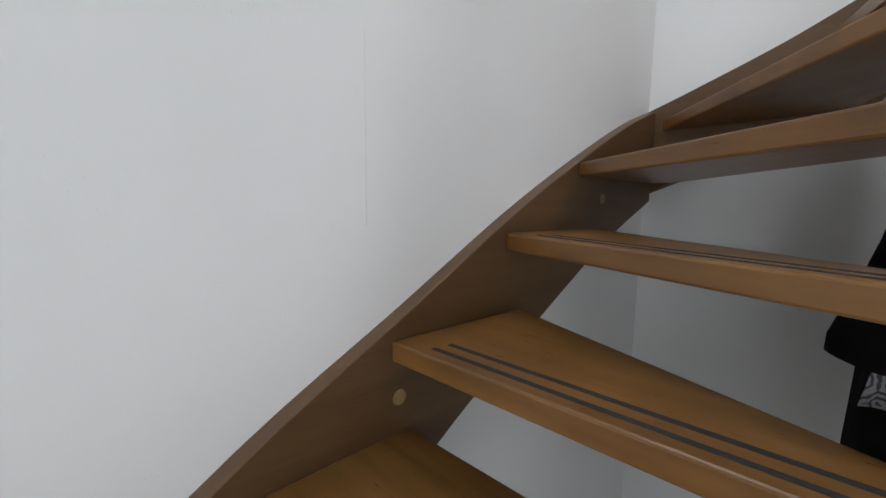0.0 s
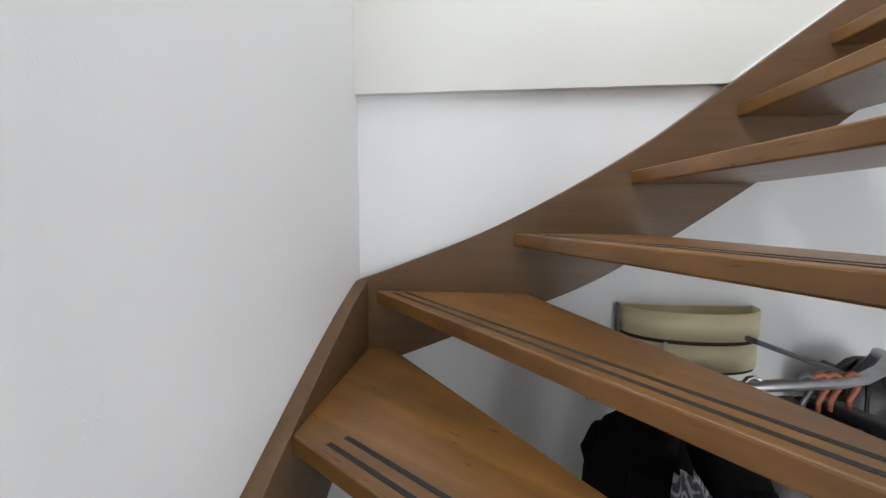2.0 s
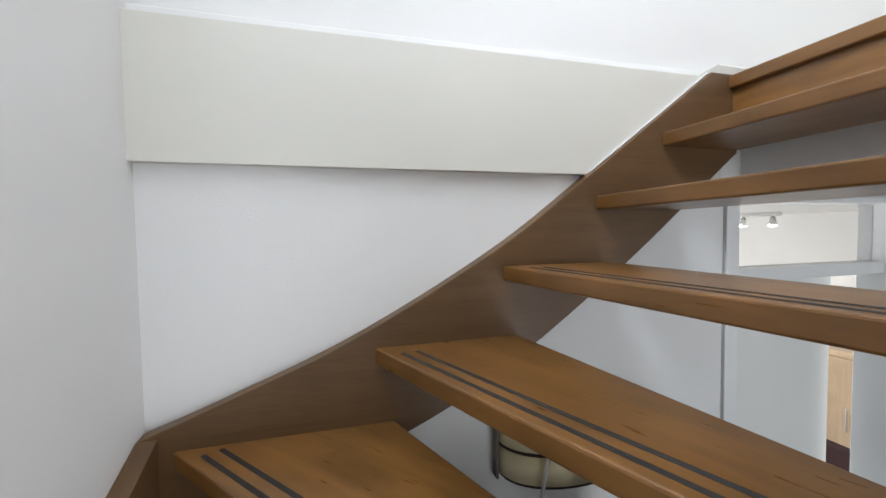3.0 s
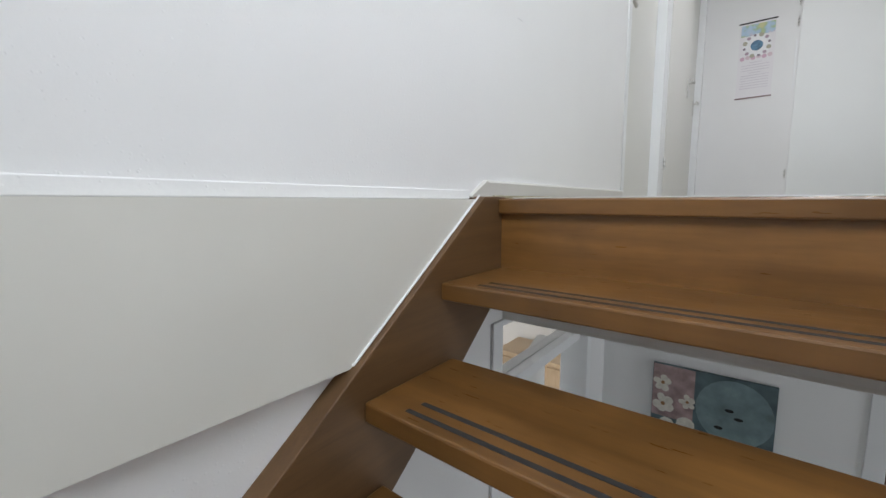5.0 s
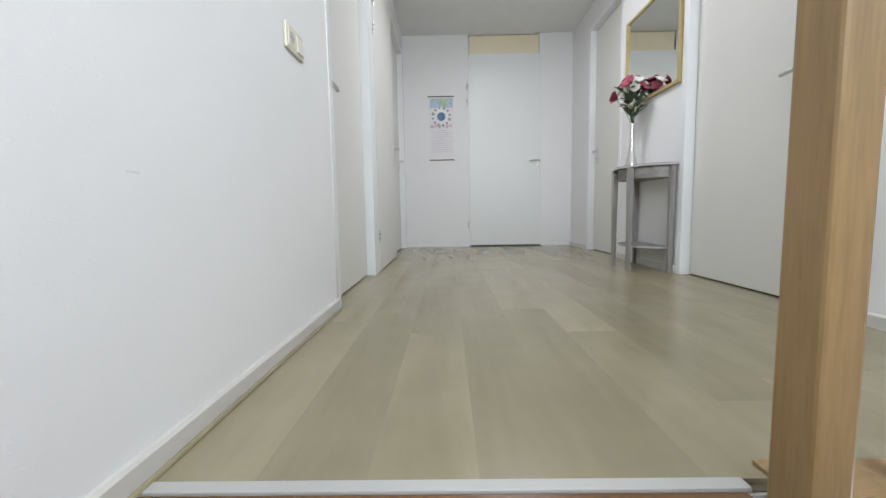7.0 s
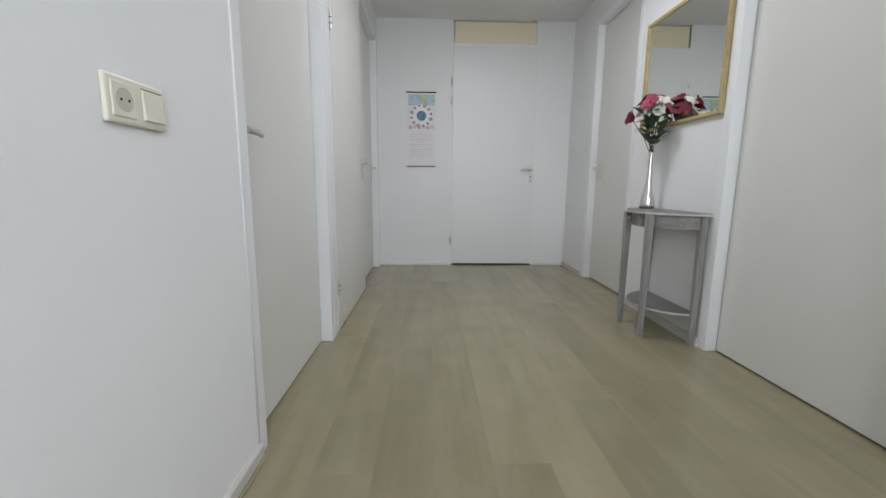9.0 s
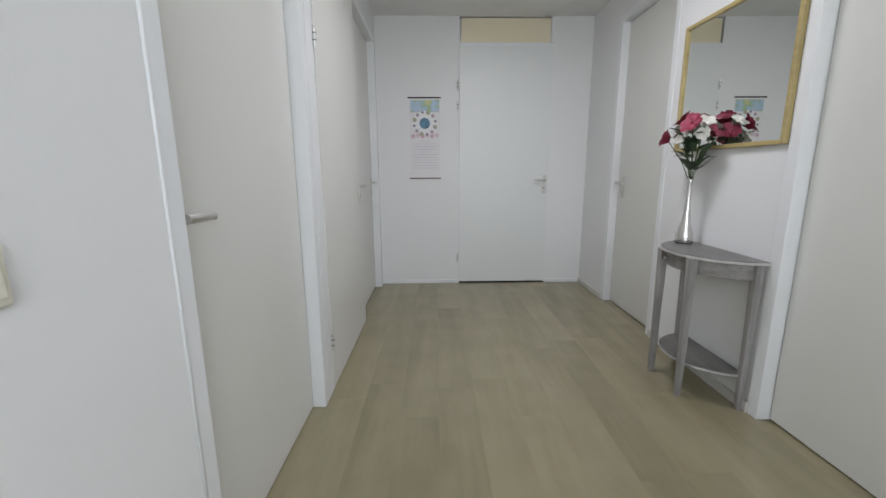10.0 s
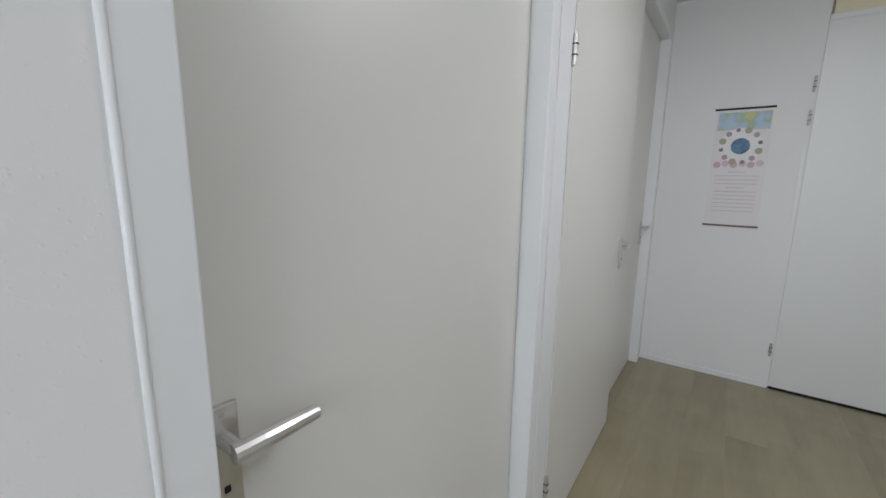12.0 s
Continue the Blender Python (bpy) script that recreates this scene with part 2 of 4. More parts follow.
structure("wall_north", boxes(
    ((0, FAR, 0), (0.7992, FAR + T, CEIL)),
    ((1.6958, FAR, 0), (EAST + T, FAR + T, CEIL)),
    ((0.7992, FAR, 2.58 - 0.005), (1.6958, FAR + T, CEIL))), WALL, "white plaster wall at the end of the landing", "wall")
D5 = (1.29, 2.18)
D6 = (3.20, 3.95)
structure("wall_east", boxes(
    ((EAST, SOUTH, SLAB), (EAST + T, D5[0] - 0.06, CEIL)),
    ((EAST, D5[1] + 0.06, 0), (EAST + T, D6[0] - 0.05, CEIL)),
    ((EAST, D6[1] + 0.06, 0), (EAST + T, FAR, CEIL)),
    ((EAST, D5[0] - 0.06, DOOR_H + 0.05), (EAST + T, D5[1] + 0.06, CEIL)),
    ((EAST, D6[0] - 0.05, DOOR_H + 0.05), (EAST + T, D6[1] + 0.06, CEIL))), WALL, "white plaster wall with two doors on the landing", "wall")
structure("ceiling", box((-T, SOUTH - T, CEIL), (EAST + T, FAR + T, CEIL + 0.15)), CEILP, "white painted landing ceiling", "ceiling")

structure("floor_slab", boxes(((0, EDGE + 0.012, SLAB + 0.01), (1.0, FAR, -0.014)), ((1.0, EDGE + 0.025, SLAB + 0.01), (EAST, FAR, -0.014))), WALL, "white painted slab edge under the landing", "floor slab")
landing = structure("floor", boxes(((0, EDGE + 0.030, -0.0135), (EAST, FAR, -0.0100))), mat("floor_underlay", (0.16, 0.14, 0.10), 0.9), "light oak laminate landing floor with long planks", "floor")
structure("ceiling_ground", boxes(((0, EDGE + 0.012, SLAB), (EAST, PART + T, SLAB + 0.01)), ((EAST, SOUTH, SLAB), (4.0, PART + T, SLAB + 0.1))), CEILP, "white ground floor hall ceiling", "ceiling")
structure("floor_ground", box((-3.6, SOUTH - T, GROUND - 0.1), (4.1, 4.6, GROUND)), wood("grey_vinyl", (0.22, 0.20, 0.18), (0.30, 0.28, 0.25), 'X', 0.4), "grey floor of the ground floor rooms", "floor")
structure("wall_partition", boxes(
    ((0, PART, GROUND), (0.975, PART + T, SLAB)),
    ((0.975, PART, GROUND + 2.12), (1.95, PART + T, SLAB)),
    ((1.95, PART, GROUND), (4.0, PART + T, SLAB))), WALL, "white ground floor partition wall with an open doorway", "wall")
structure("wall_entrance", box((4.0, SOUTH - T, GROUND), (4.1, PART + T, SLAB + 0.1)), WALL, "white wall closing the entrance hall", "wall")

# landing planks, 19 cm wide
PW, PL = 0.19, 1.28
plank_meshes = {}
rng = random.Random(4)
x = 0.001
while x < EAST - 0.012:
    w = min(PW, EAST - 0.001 - x)
    y = EDGE + 0.045 - rng.uniform(0.05, 1.1)
    while y < FAR - 0.01:
        y0, y1 = max(y, EDGE + 0.045), min(y + PL, FAR - 0.008)
        if y1 - y0 > 0.03:
            key = (round(w, 3), round(y1 - y0, 3))
            if key not in plank_meshes:
                bm = box((0.0, 0.0, -0.0098), (w, y1 - y0, 0.0))
                me = bpy.data.meshes.new("plank")
                bm.to_mesh(me)
                bm.free()
                me.materials.append(LAMI)
                plank_meshes[key] = me
            ob = new("plank", plank_meshes[key])
            ob.location = (x, y0, 0)
            ob.parent = landing
        y += PL
    x += PW

# skirting boards
sk = bmesh.new()
for pts, ax, a, b in (
        ([(0, 0), (0.014, 0), (0.014, 0.044), (0.009, 0.050), (0, 0.050)], 'w', 0.0, D1[0] - 0.055),
        ([(EAST, 0), (EAST - 0.014, 0), (EAST - 0.014, 0.044), (EAST - 0.009, 0.050), (EAST, 0.050)], 'e', EDGE + 0.05, D5[0] - 0.06),
        ([(EAST, 0), (EAST - 0.014, 0), (EAST - 0.014, 0.044), (EAST - 0.009, 0.050), (EAST, 0.050)], 'e', D5[1] + 0.06, D6[0] - 0.05),
        ([(EAST, 0), (EAST - 0.014, 0), (EAST - 0.014, 0.044), (EAST - 0.009, 0.050), (EAST, 0.050)], 'e', D6[1] + 0.06, FAR - 0.012)):
    b2 = prism(pts, 'y', a, b)
    me = bpy.data.meshes.new("tmp")
    b2.to_mesh(me)
    b2.free()
    sk.from_mesh(me)
structure("baseboard", sk, SKIRT, "cream painted skirting board along landing walls", "skirting")
structure("baseboard_end", prism([(-0.075, 0.008), (-0.075, 0.004), (0.0, 0.004), (0.0, 0.050)], 'x', 0.0, 0.014), SKIRT, "slanted cream skirting end beside the top step", "skirting")
structure("baseboard_north", boxes(((0.0, FAR - 0.010, 0.0), (0.79, FAR, 0.035)), ((1.705, FAR - 0.010, 0.0), (EAST, FAR, 0.035))), FRAME, "low white skirting on the end wall", "skirting")
structure("trim_quarter_round", tube([(0.019, 0.02, 0.004), (0.019, D1[0] - 0.07, 0.004)], 0.006, 8), LAMI, "thin floor trim along the skirting", "trim")


# ---- doors ----
def lever(parent, plane, y, z, side, tip, plate=0.17, face='x', metal=STEEL):
    """Lever handle with backplate on a leaf. side: +1 or -1, out of the leaf; tip: +1 or -1, along the leaf."""
    def P(a, b, c):
        return (plane + side * a, b, c) if face == 'x' else (b, plane + side * a, c)

    def B(lo, hi, bevel):
        a, b = P(*lo), P(*hi)
        return box(tuple(min(i, j) for i, j in zip(a, b)), tuple(max(i, j) for i, j in zip(a, b)), bevel)
    h = part("door_handle", B((0.0005, y - 0.021, z - plate * 0.74), (0.008, y + 0.021, z + plate * 0.26), 0.002), metal, parent, "brushed steel lever handle on a backplate")
    part("neck", tube([P(0.008, y, z), P(0.038, y, z), P(0.050, y + tip * 0.006, z)], 0.010, 12), metal, h)
    bm = bmesh.new()
    pts = [P(0.048, y - tip * 0.008, z), P(0.050, y + tip * 0.03, z), P(0.050, y + tip * 0.07, z - 0.001), P(0.047, y + tip * 0.112, z - 0.004)]
    tube(pts, 0.011, 12, bm, [0.0125, 0.012, 0.0115, 0.010])
    part("lever", bm, metal, h)
    for dz in (0.19, -0.67):
        part("screw", tube([P(0.0078, y, z + plate * dz), P(0.0088, y, z + plate * dz)], 0.0042, 10), ALU, h)
    part("keyhole", B((0.008, y - 0.004, z - plate * 0.46), (0.0086, y + 0.004, z - plate * 0.40), 0), GAP, h)
    return h


def hinge(parent, at):
    h = part("hinge", tube([(at[0], at[1], at[2] - 0.045), (at[0], at[1], at[2] + 0.045)], 0.007, 10), STEEL, parent, "steel door hinge")
    part("knuckle_ring", boxes(((at[0] - 0.008, at[1] - 0.008, at[2] - 0.017), (at[0] + 0.008, at[1] + 0.008, at[2] - 0.014)), ((at[0] - 0.008, at[1] - 0.008, at[2] + 0.014), (at[0] + 0.008, at[1] + 0.008, at[2] + 0.017))), GAP, h)


def wall_door(name, wall_x, inward, y0, y1, recessed, handle_y, tip, hinge_y, jamb0, jamb1, label):
    """A flush door in a wall that runs along y. inward: +1 when the landing lies at larger x."""
    s = inward
    d = empty(name, label, "door", (0, 0, 0), "structure")
    x_front = wall_x - s * (0.058 if recessed else -0.007)
    xa, xb = sorted((x_front, x_front - s * 0.04))
    part("leaf", box((xa, y0 + 0.004, 0.008), (xb, y1 - 0.004, DOOR_H), 0.0025), LEAF, d)
    fa, fb = sorted((wall_x + s * 0.004, wall_x - s * T))
    part("jamb", box((fa, y0 - jamb0, 0), (fb, y0, DOOR_H + 0.055), 0.003), FRAME, d)
    part("jamb", box((fa, y1, 0), (fb, y1 + jamb1, DOOR_H + 0.055), 0.003), FRAME, d)
    part("head", box((fa, y0, DOOR_H + 0.004), (fb, y1, DOOR_H + 0.055), 0.003), FRAME, d)
    ga, gb = sorted((x_front - s * 0.012, x_front - s * 0.035))
    part("threshold_gap", box((ga, y0, 0.0005), (gb, y1, 0.008)), GAP, d)
    back = sorted((wall_x - s * (T - 0.002), wall_x - s * (T + 0.01)))
    part("dark_backing", box((back[0], y0, 0), (back[1], y1, DOOR_H)), GAP, d)
    sa, sb = sorted((wall_x + s * 0.001, wall_x - s * T))
    part("sill", box((sa, y0, -0.008), (sb, y1, 0.0004)), LAMI, d)
    lever(d, x_front, handle_y, 1.055, s, tip)
    if hinge_y is not None:
        for z in (0.27, 1.77, 1.965):
            hinge(d, (x_front + s * 0.004, hinge_y, z))
    return d


wall_door("door_1", 0.0, 1, D1[0], D1[1], True, 1.442, 1, None, 0.055, 0.056, "closed cream flush door recessed in a white frame")
part("edge_sealant", tube([(0.0015, D1[0] - 0.0565, 0.05), (0.0015, D1[0] - 0.0565, DOOR_H + 0.05)], 0.0045, 8), FRAME, bpy.data.objects["door_1"], "white sealant bead along the frame", True)
wall_door("door_2", 0.0, 1, D2[0], D2[1], False, 3.435, -1, 2.506, 0.110, 0.008, "closed cream flush door with hinges towards the landing")
wall_door("door_3", 0.0, 1, D3[0], D3[1], True, 4.38, -1, None, 0.02, 0.05, "closed cream flush door beside the end wall")
wall_door("door_4", EAST, -1, D5[0], D5[1], True, 1.352, 1, None, 0.06, 0.06, "wide closed cream flush door beside the console table")
wall_door("door_5", EAST, -1, D6[0], D6[1], True, 3.87, -1, None, 0.05, 0.06, "closed cream flush door beyond the mirror")

far_door = empty("door_6", "closed pale flush door with a transom pane coloured as backlit above", "door", (0, 0, 0), "structure")
part("leaf", box((0.80, FAR - 0.004, 0.016), (1.695, FAR + 0.038, DOOR_H), 0.001), LEAFW, far_door)
part("threshold_gap", box((0.80, FAR + 0.001, 0.0005), (1.69, FAR + 0.03, 0.0155)), GAP, far_door)
# warm light from behind is put into the pane's yellow colour
part("transom_pane", box((0.815, FAR + 0.012, DOOR_H + 0.035), (1.665, FAR + 0.022, CEIL - 0.015)), mat("backlit_transom", (0.82, 0.74, 0.55), 0.3, vary=0.03), far_door, "transom pane with warm backlight put into its yellow colour")
part("transom_rail", box((0.7995, FAR + 0.001, DOOR_H + 0.002), (1.6955, FAR + 0.05, DOOR_H + 0.034), 0.002), FRAME, far_door)
part("transom_stile", box((1.667, FAR + 0.001, DOOR_H + 0.036), (1.6955, FAR + 0.05, CEIL - 0.008), 0.002), FRAME, far_door)
part("dark_backing", box((0.80, FAR + 0.055, 0), (1.6955, FAR + 0.07, CEIL - 0.006)), FRAME, far_door)
part("edge_trim", box((0.774, FAR - 0.006, 1.12), (0.788, FAR - 0.0002, 1.60), 0.002), FRAME, far_door, "white strip beside the hinges")
lever(far_door, FAR - 0.004, 1.655, 1.065, -1, -1, 0.18, 'y')
for z in (0.275, 1.773, 1.967):
    hinge(far_door, (0.782, FAR - 0.008, z))
part("cupboard_catch", boxes(((1.60, FAR - 0.02, 2.565), (1.66, FAR - 0.001, 2.575))), CHROME, far_door)

# ---- staircase ----
SX = 0.045                   # inner face of the string on the west wall
SY = SOUTH + 0.040           # inner face of the string on the south wall
IX = 0.975                   # inner end of the upper treads
IY = -0.74                   # inner end of the lower treads
# nosing lines: wall end and well end of each tread
NOSE = {0: ((SX, 0.0), (1.0, 0.0)), 1: ((SX, -0.245), (IX, -0.238)), 2: ((SX, -0.471), (IX, -0.479)), 3: ((SX, -0.752), (IX, -0.63)),
        4: ((SX, -1.088), (IX, -0.731)), 5: ((SX - 0.01, SY + 0.02), (1.02, -0.736)), 6: ((0.567, SY), (1.131, IY)),
        7: ((0.884, SY), (1.140, IY)), 8: ((1.212, SY), (1.156, IY)), 9: ((1.47, SY), (1.445, IY))}
for k in range(10, 15):
    NOSE[k] = ((1.47 + 0.237 * (k - 9), SY), (1.46 + 0.237 * (k - 9), IY))
TH = 0.039

stairs = empty("staircase", "open quarter-turn staircase of brown stained beech with grip strips", "staircase", (0, 0, 0))


def tread(k):
    """One winder or straight tread, in its own frame: x along the nosing, y to the back."""
    a, b = Vector(NOSE[k][0]), Vector(NOSE[k][1])
    ux = (b - a).normalized()
    uy = Vector((-ux.y, ux.x))
    na, nb = Vector(NOSE[k - 1][0]), Vector(NOSE[k - 1][1])
    nd = (nb - na).normalized()
    back = Vector((-nd.y, nd.x)) * 0.042
    pts = [a, b, nb + back, na + back]
    if k == 6:
        pts = [a, b, Vector((1.06, -0.70)), Vector((SX, SY + 0.075)), Vector((SX, SY))]
    loc = [((p - a).dot(ux), (p - a).dot(uy)) for p in pts]
    bm = prism(loc, 'z', -TH, 0.0, 0.0045)
    t = part("tread", bm, STAIR, stairs)
    t.matrix_local = Matrix.Translation((a.x, a.y, -k * RISE)) @ Matrix.Rotation(math.atan2(ux.y, ux.x), 4, 'Z')
    L = (b - a).length
    for off in (0.024, 0.058):
        s0, s1 = 0.075 + off * 0.2, L - 0.055
        part("grip_strip", box((s0, off, -0.001), (s1, off + 0.011, 0.0008), 0.0004), BLACK, t, "black rubber grip strip")
    return t


for k in range(1, 15):
    tread(k)
top = part("landing_nosing", box((SX, 0.0, -TH), (0.990, EDGE + 0.016, 0.0), 0.0045), STAIR, stairs, "top step nosing of stained beech")
for off in (0.024, 0.058):
    part("grip_strip", box((0.117, off, -0.001), (0.884, off + 0.011, 0.0008), 0.0004), BLACK, top, "black rubber grip strip")
part("nosing_end", box((0.001, 0.0415, -TH), (SX - 0.0005, EDGE + 0.0155, -0.0006), 0.002), STAIR, stairs)
part("riser", box((SX, 0.020, -RISE), (IX + 0.03, 0.040, -TH)), STAIR, stairs, "closed top riser board")


def curve_through(pts, n=40):
    """Smooth (monotone-free) interpolation through a few control points."""
    xs = [p[0] for p in pts]
    out = []
    for i in range(n + 1):
        q = xs[0] + (xs[-1] - xs[0]) * i / n
        j = max(j for j in range(len(xs) - 1) if xs[j] <= q + 1e-9)
        p0, p1, p2, p3 = pts[max(j - 1, 0)], pts[j], pts[j + 1], pts[min(j + 2, len(pts) - 1)]
        u = (q - p1[0]) / (p2[0] - p1[0])
        m1 = (p2[1] - p0[1]) / (p2[0] - p0[0]) * (p2[0] - p1[0])
        m2 = (p3[1] - p1[1]) / (p3[0] - p1[0]) * (p2[0] - p1[0])
        h = (2 * u ** 3 - 3 * u ** 2 + 1) * p1[1] + (u ** 3 - 2 * u ** 2 + u) * m1 + (-2 * u ** 3 + 3 * u ** 2) * p2[1] + (u ** 3 - u ** 2) * m2
        out.append((q, h))
    return out


# string on the west wall
up = curve_through([(SOUTH, -0.895), (-1.43, -0.838), (-1.13, -0.713), (-0.75, -0.500), (-0.48, -0.305), (-0.065, 0.006)])
lo = curve_through([(SOUTH, -1.195), (-1.16, -1.020), (-0.82, -0.868), (-0.40, -0.585), (0.03, -0.240)])
part("wall_string", prism(up + [(0.04, 0.006), (0.04, -0.232)] + lo[::-1], 'x', 0.0, SX, 0.0025), STAIRY, stairs, "curved stained wall string")
# string on the south wall
up = curve_through([(SX, -0.893), (0.23, -0.957), (0.52, -1.085), (0.83, -1.238), (1.15, -1.420), (1.53, -1.640), (2.0, -2.010), (2.75, -2.600)])
lo = curve_through([(SX, -1.215), (0.35, -1.335), (0.70, -1.512), (1.07, -1.718), (1.6, -2.080), (2.50, GROUND + 0.001)])
part("wall_string", prism(up + [(2.82, -2.66), (2.82, GROUND + 0.001)] + lo[::-1], 'y', SOUTH, SY, 0.0025), wood("stained_beech_string_x", (0.088, 0.046, 0.019), (0.150, 0.080, 0.033), 'X', 0.45, per_object=0.08), stairs, "curved stained wall string")
# light caulk line between string and wall panel
line = curve_through([(-0.48, -0.305), (-0.27, -0.148), (-0.065, 0.006)], 12)
part("caulk_line", tube([(0.0285, p[0], p[1] + 0.003) for p in line], 0.0026, 6), FRAME, stairs, "white sealant line along the string")
# inner strings
up = curve_through([(-0.657, -0.56), (-0.45, -0.400), (-0.20, -0.190), (-0.06, -0.075), (0.002, -0.045)])
part("inner_string", prism(up + [(0.002, -0.30)] + [(-0.20, -0.47), (-0.657, -0.90)], 'x', IX + 0.002, IX + 0.075, 0.006), STAIRY, stairs, "inner string joining the newel post")
part("inner_string", prism([(1.166, -1.18), (1.3, -1.38), (2.62, -2.40), (2.62, GROUND), (2.45, GROUND), (1.3, -1.82), (1.166, -1.65)], 'y', IY - 0.002, IY + 0.045, 0.004), STAIRY, stairs)
part("corner_post", box((1.085, -0.738, GROUND), (1.165, -0.658, -0.30), 0.006), STAIRY, stairs, "square stained post at the turn of the stairs")
# wooden plugs in the south string
for px, pz in ((1.195, -1.594), (0.420, -1.210)):
    part("wood_plug", tube([(px, SY - 0.004, pz), (px, SY + 0.0025, pz)], 0.015, 16), POST, stairs, "pale round wooden plug")

# hairline crack in the plaster of the south wall
crack = [(1.237 + 0.0012 * math.sin(3.1 * i), SOUTH + 0.0001, -0.93 - 0.026 * i) for i in range(14)]
structure("trim_crack", tube(crack, 0.0004, 5), mat("plaster_crack", (0.70, 0.70, 0.705), 0.9), "faint hairline crack in the white plaster wall", "crack")

# wall panel beside the stair and its ledge
structure("trim_wall_panel", box((0, SOUTH, -0.308), (0.0255, 0.0, -0.001)), PANEL, "smooth cream panel on the wall above the stairs", "wall panel")
structure("trim_panel_ledge", box((0, SOUTH, -0.0006), (0.005, -0.076, 0.022), 0.002), WALL, "thin white strip along the top of the cream panel", "trim")
structure("trim_stairwell_fascia", box((1.0475, EDGE + 0.004, SLAB), (EAST, EDGE + 0.024, -0.0305)), FRAME, "white board closing the floor edge above the stairwell", "fascia")
structure("trim_threshold", box((0.016, EDGE + 0.017, -0.004), (0.999, EDGE + 0.044, 0.004), 0.0015), ALU, "pale aluminium threshold strip at the top step", "threshold")
structure("trim_edge_board", box((1.0475, EDGE - 0.010, -0.030), (EAST, EDGE + 0.085, 0.008), 0.003), POST, "beech edge board along the stairwell", "edge board")

# balustrade
bal = empty("balustrade", "beech balustrade with square newel and round balusters", "balustrade", (0, 0, 0))
part("newel_post", box((0.991, 0.012, -0.30), (1.047, 0.085, 1.08), 0.006), POST, bal, "square varnished newel post")
for i in range(6):
    part("baluster", tube([(1.235 + 0.125 * i, EDGE + 0.018, 0.006), (1.235 + 0.125 * i, EDGE + 0.018, 0.93)], 0.0165, 16), BALU, bal, "round orange beech baluster", True)
part("handrail", box((1.047, EDGE - 0.032, 0.93), (EAST, EDGE + 0.028, 0.98), 0.012), POST, bal)
for yy in (-0.147, -0.272, -0.397, -0.522, -0.647):
    zz = -0.045 + yy * 0.77
    part("baluster", tube([(1.014, yy, zz - 0.03), (1.014, yy, zz + 0.93)], 0.0170, 16), BALU, bal, "round orange beech baluster", True)
part("handrail", prism([(0.0, 0.89), (0.0, 0.945), (-0.80, 0.325), (-0.80, 0.27)], 'x', IX + 0.020, IX + 0.080, 0.010), POST, bal)

# window over the stairs, and a disc added above the landing fill light
win = empty("window_1", "white framed window high above the stairs", "window", (0, 0, 0), "structure")
for lo, hi in (((WX0, WZ0), (WX0 + 0.06, WZ1)), ((WX1 - 0.06, WZ0), (WX1, WZ1)), ((WX0 + 0.06, WZ0), (WX1 - 0.06, WZ0 + 0.06)), ((WX0 + 0.06, WZ1 - 0.06), (WX1 - 0.06, WZ1))):
    part("window_frame", box((lo[0], SOUTH - T - 0.01, lo[1]), (hi[0], SOUTH - 0.06, hi[1]), 0.003), FRAME, win)
part("window_sill", box((WX0, SOUTH - 0.055, WZ0), (WX1, SOUTH + 0.03, WZ0 + 0.02), 0.004), FRAME, win)
lamp = empty("fill_light_disc", "round white disc added on the landing ceiling above the fill light", "lamp", (1.05, 2.68, CEIL))
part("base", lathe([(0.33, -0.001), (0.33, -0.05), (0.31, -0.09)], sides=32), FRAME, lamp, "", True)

# ---- landing: things ----
# socket and switch plate
sock = empty("socket_and_switch", "cream plastic double plate with socket and light switch on the wall", "socket", (0, 0.945, 1.034))
pl = part("plate", box((0.0, -0.078, -0.042), (0.011, 0.078, 0.042), 0.005), PLASTIC, sock)
part("socket_face", box((0.009, -0.066, -0.030), (0.0135, -0.008, 0.030), 0.002), PLASTIC, sock)
well = bmesh.new()
rings = [[well.verts.new((x, -0.037 + r * math.cos(a), r * math.sin(a))) for a in (2 * math.pi * k / 24 for k in range(24))] for r, x in ((0.0235, 0.0138), (0.0215, 0.0142), (0.0205, 0.0136))]
for r0, r1 in zip(rings, rings[1:]):
    for k in range(24):
        well.faces.new((r0[k], r0[(k + 1) % 24], r1[(k + 1) % 24], r1[k]))
part("socket_rim", well, PLASTIC, sock, "", True)
part("socket_well", lathe([(0.0203, 0.0), (0.0203, 0.0004)], sides=24), mat("shaded_cream_plastic", (0.55, 0.53, 0.45), 0.5), sock).matrix_local = Matrix.Translation((0.0136, -0.037, 0)) @ Matrix.Rotation(radians(90), 4, 'Y')
for dy in (-0.0095, 0.0095):
    part("pin_hole", tube([(0.0137, -0.037 + dy, 0), (0.0145, -0.037 + dy, 0)], 0.0026, 10), GAP, sock)
part("rocker", prism([(0.010, -0.028), (0.0175, -0.028), (0.0135, 0.028), (0.010, 0.028)], 'y', 0.010, 0.066, 0.0015), PLASTIC, sock)
# dark strip colours in the shadow above the rocker
part("rocker_shade_strip", box((0.0105, 0.009, 0.0285), (0.0120, 0.067, 0.0305)), mat("rocker_shadow", (0.12, 0.11, 0.09), 0.8), sock)

# calendar on the end wall
cal = empty("wall_calendar", "hanging paper calendar with colourful picture and dark rods", "calendar", (0.461, FAR, 1.09))
PAPER = mat("calendar_paper", (0.78, 0.76, 0.78), 0.7, vary=0.02)


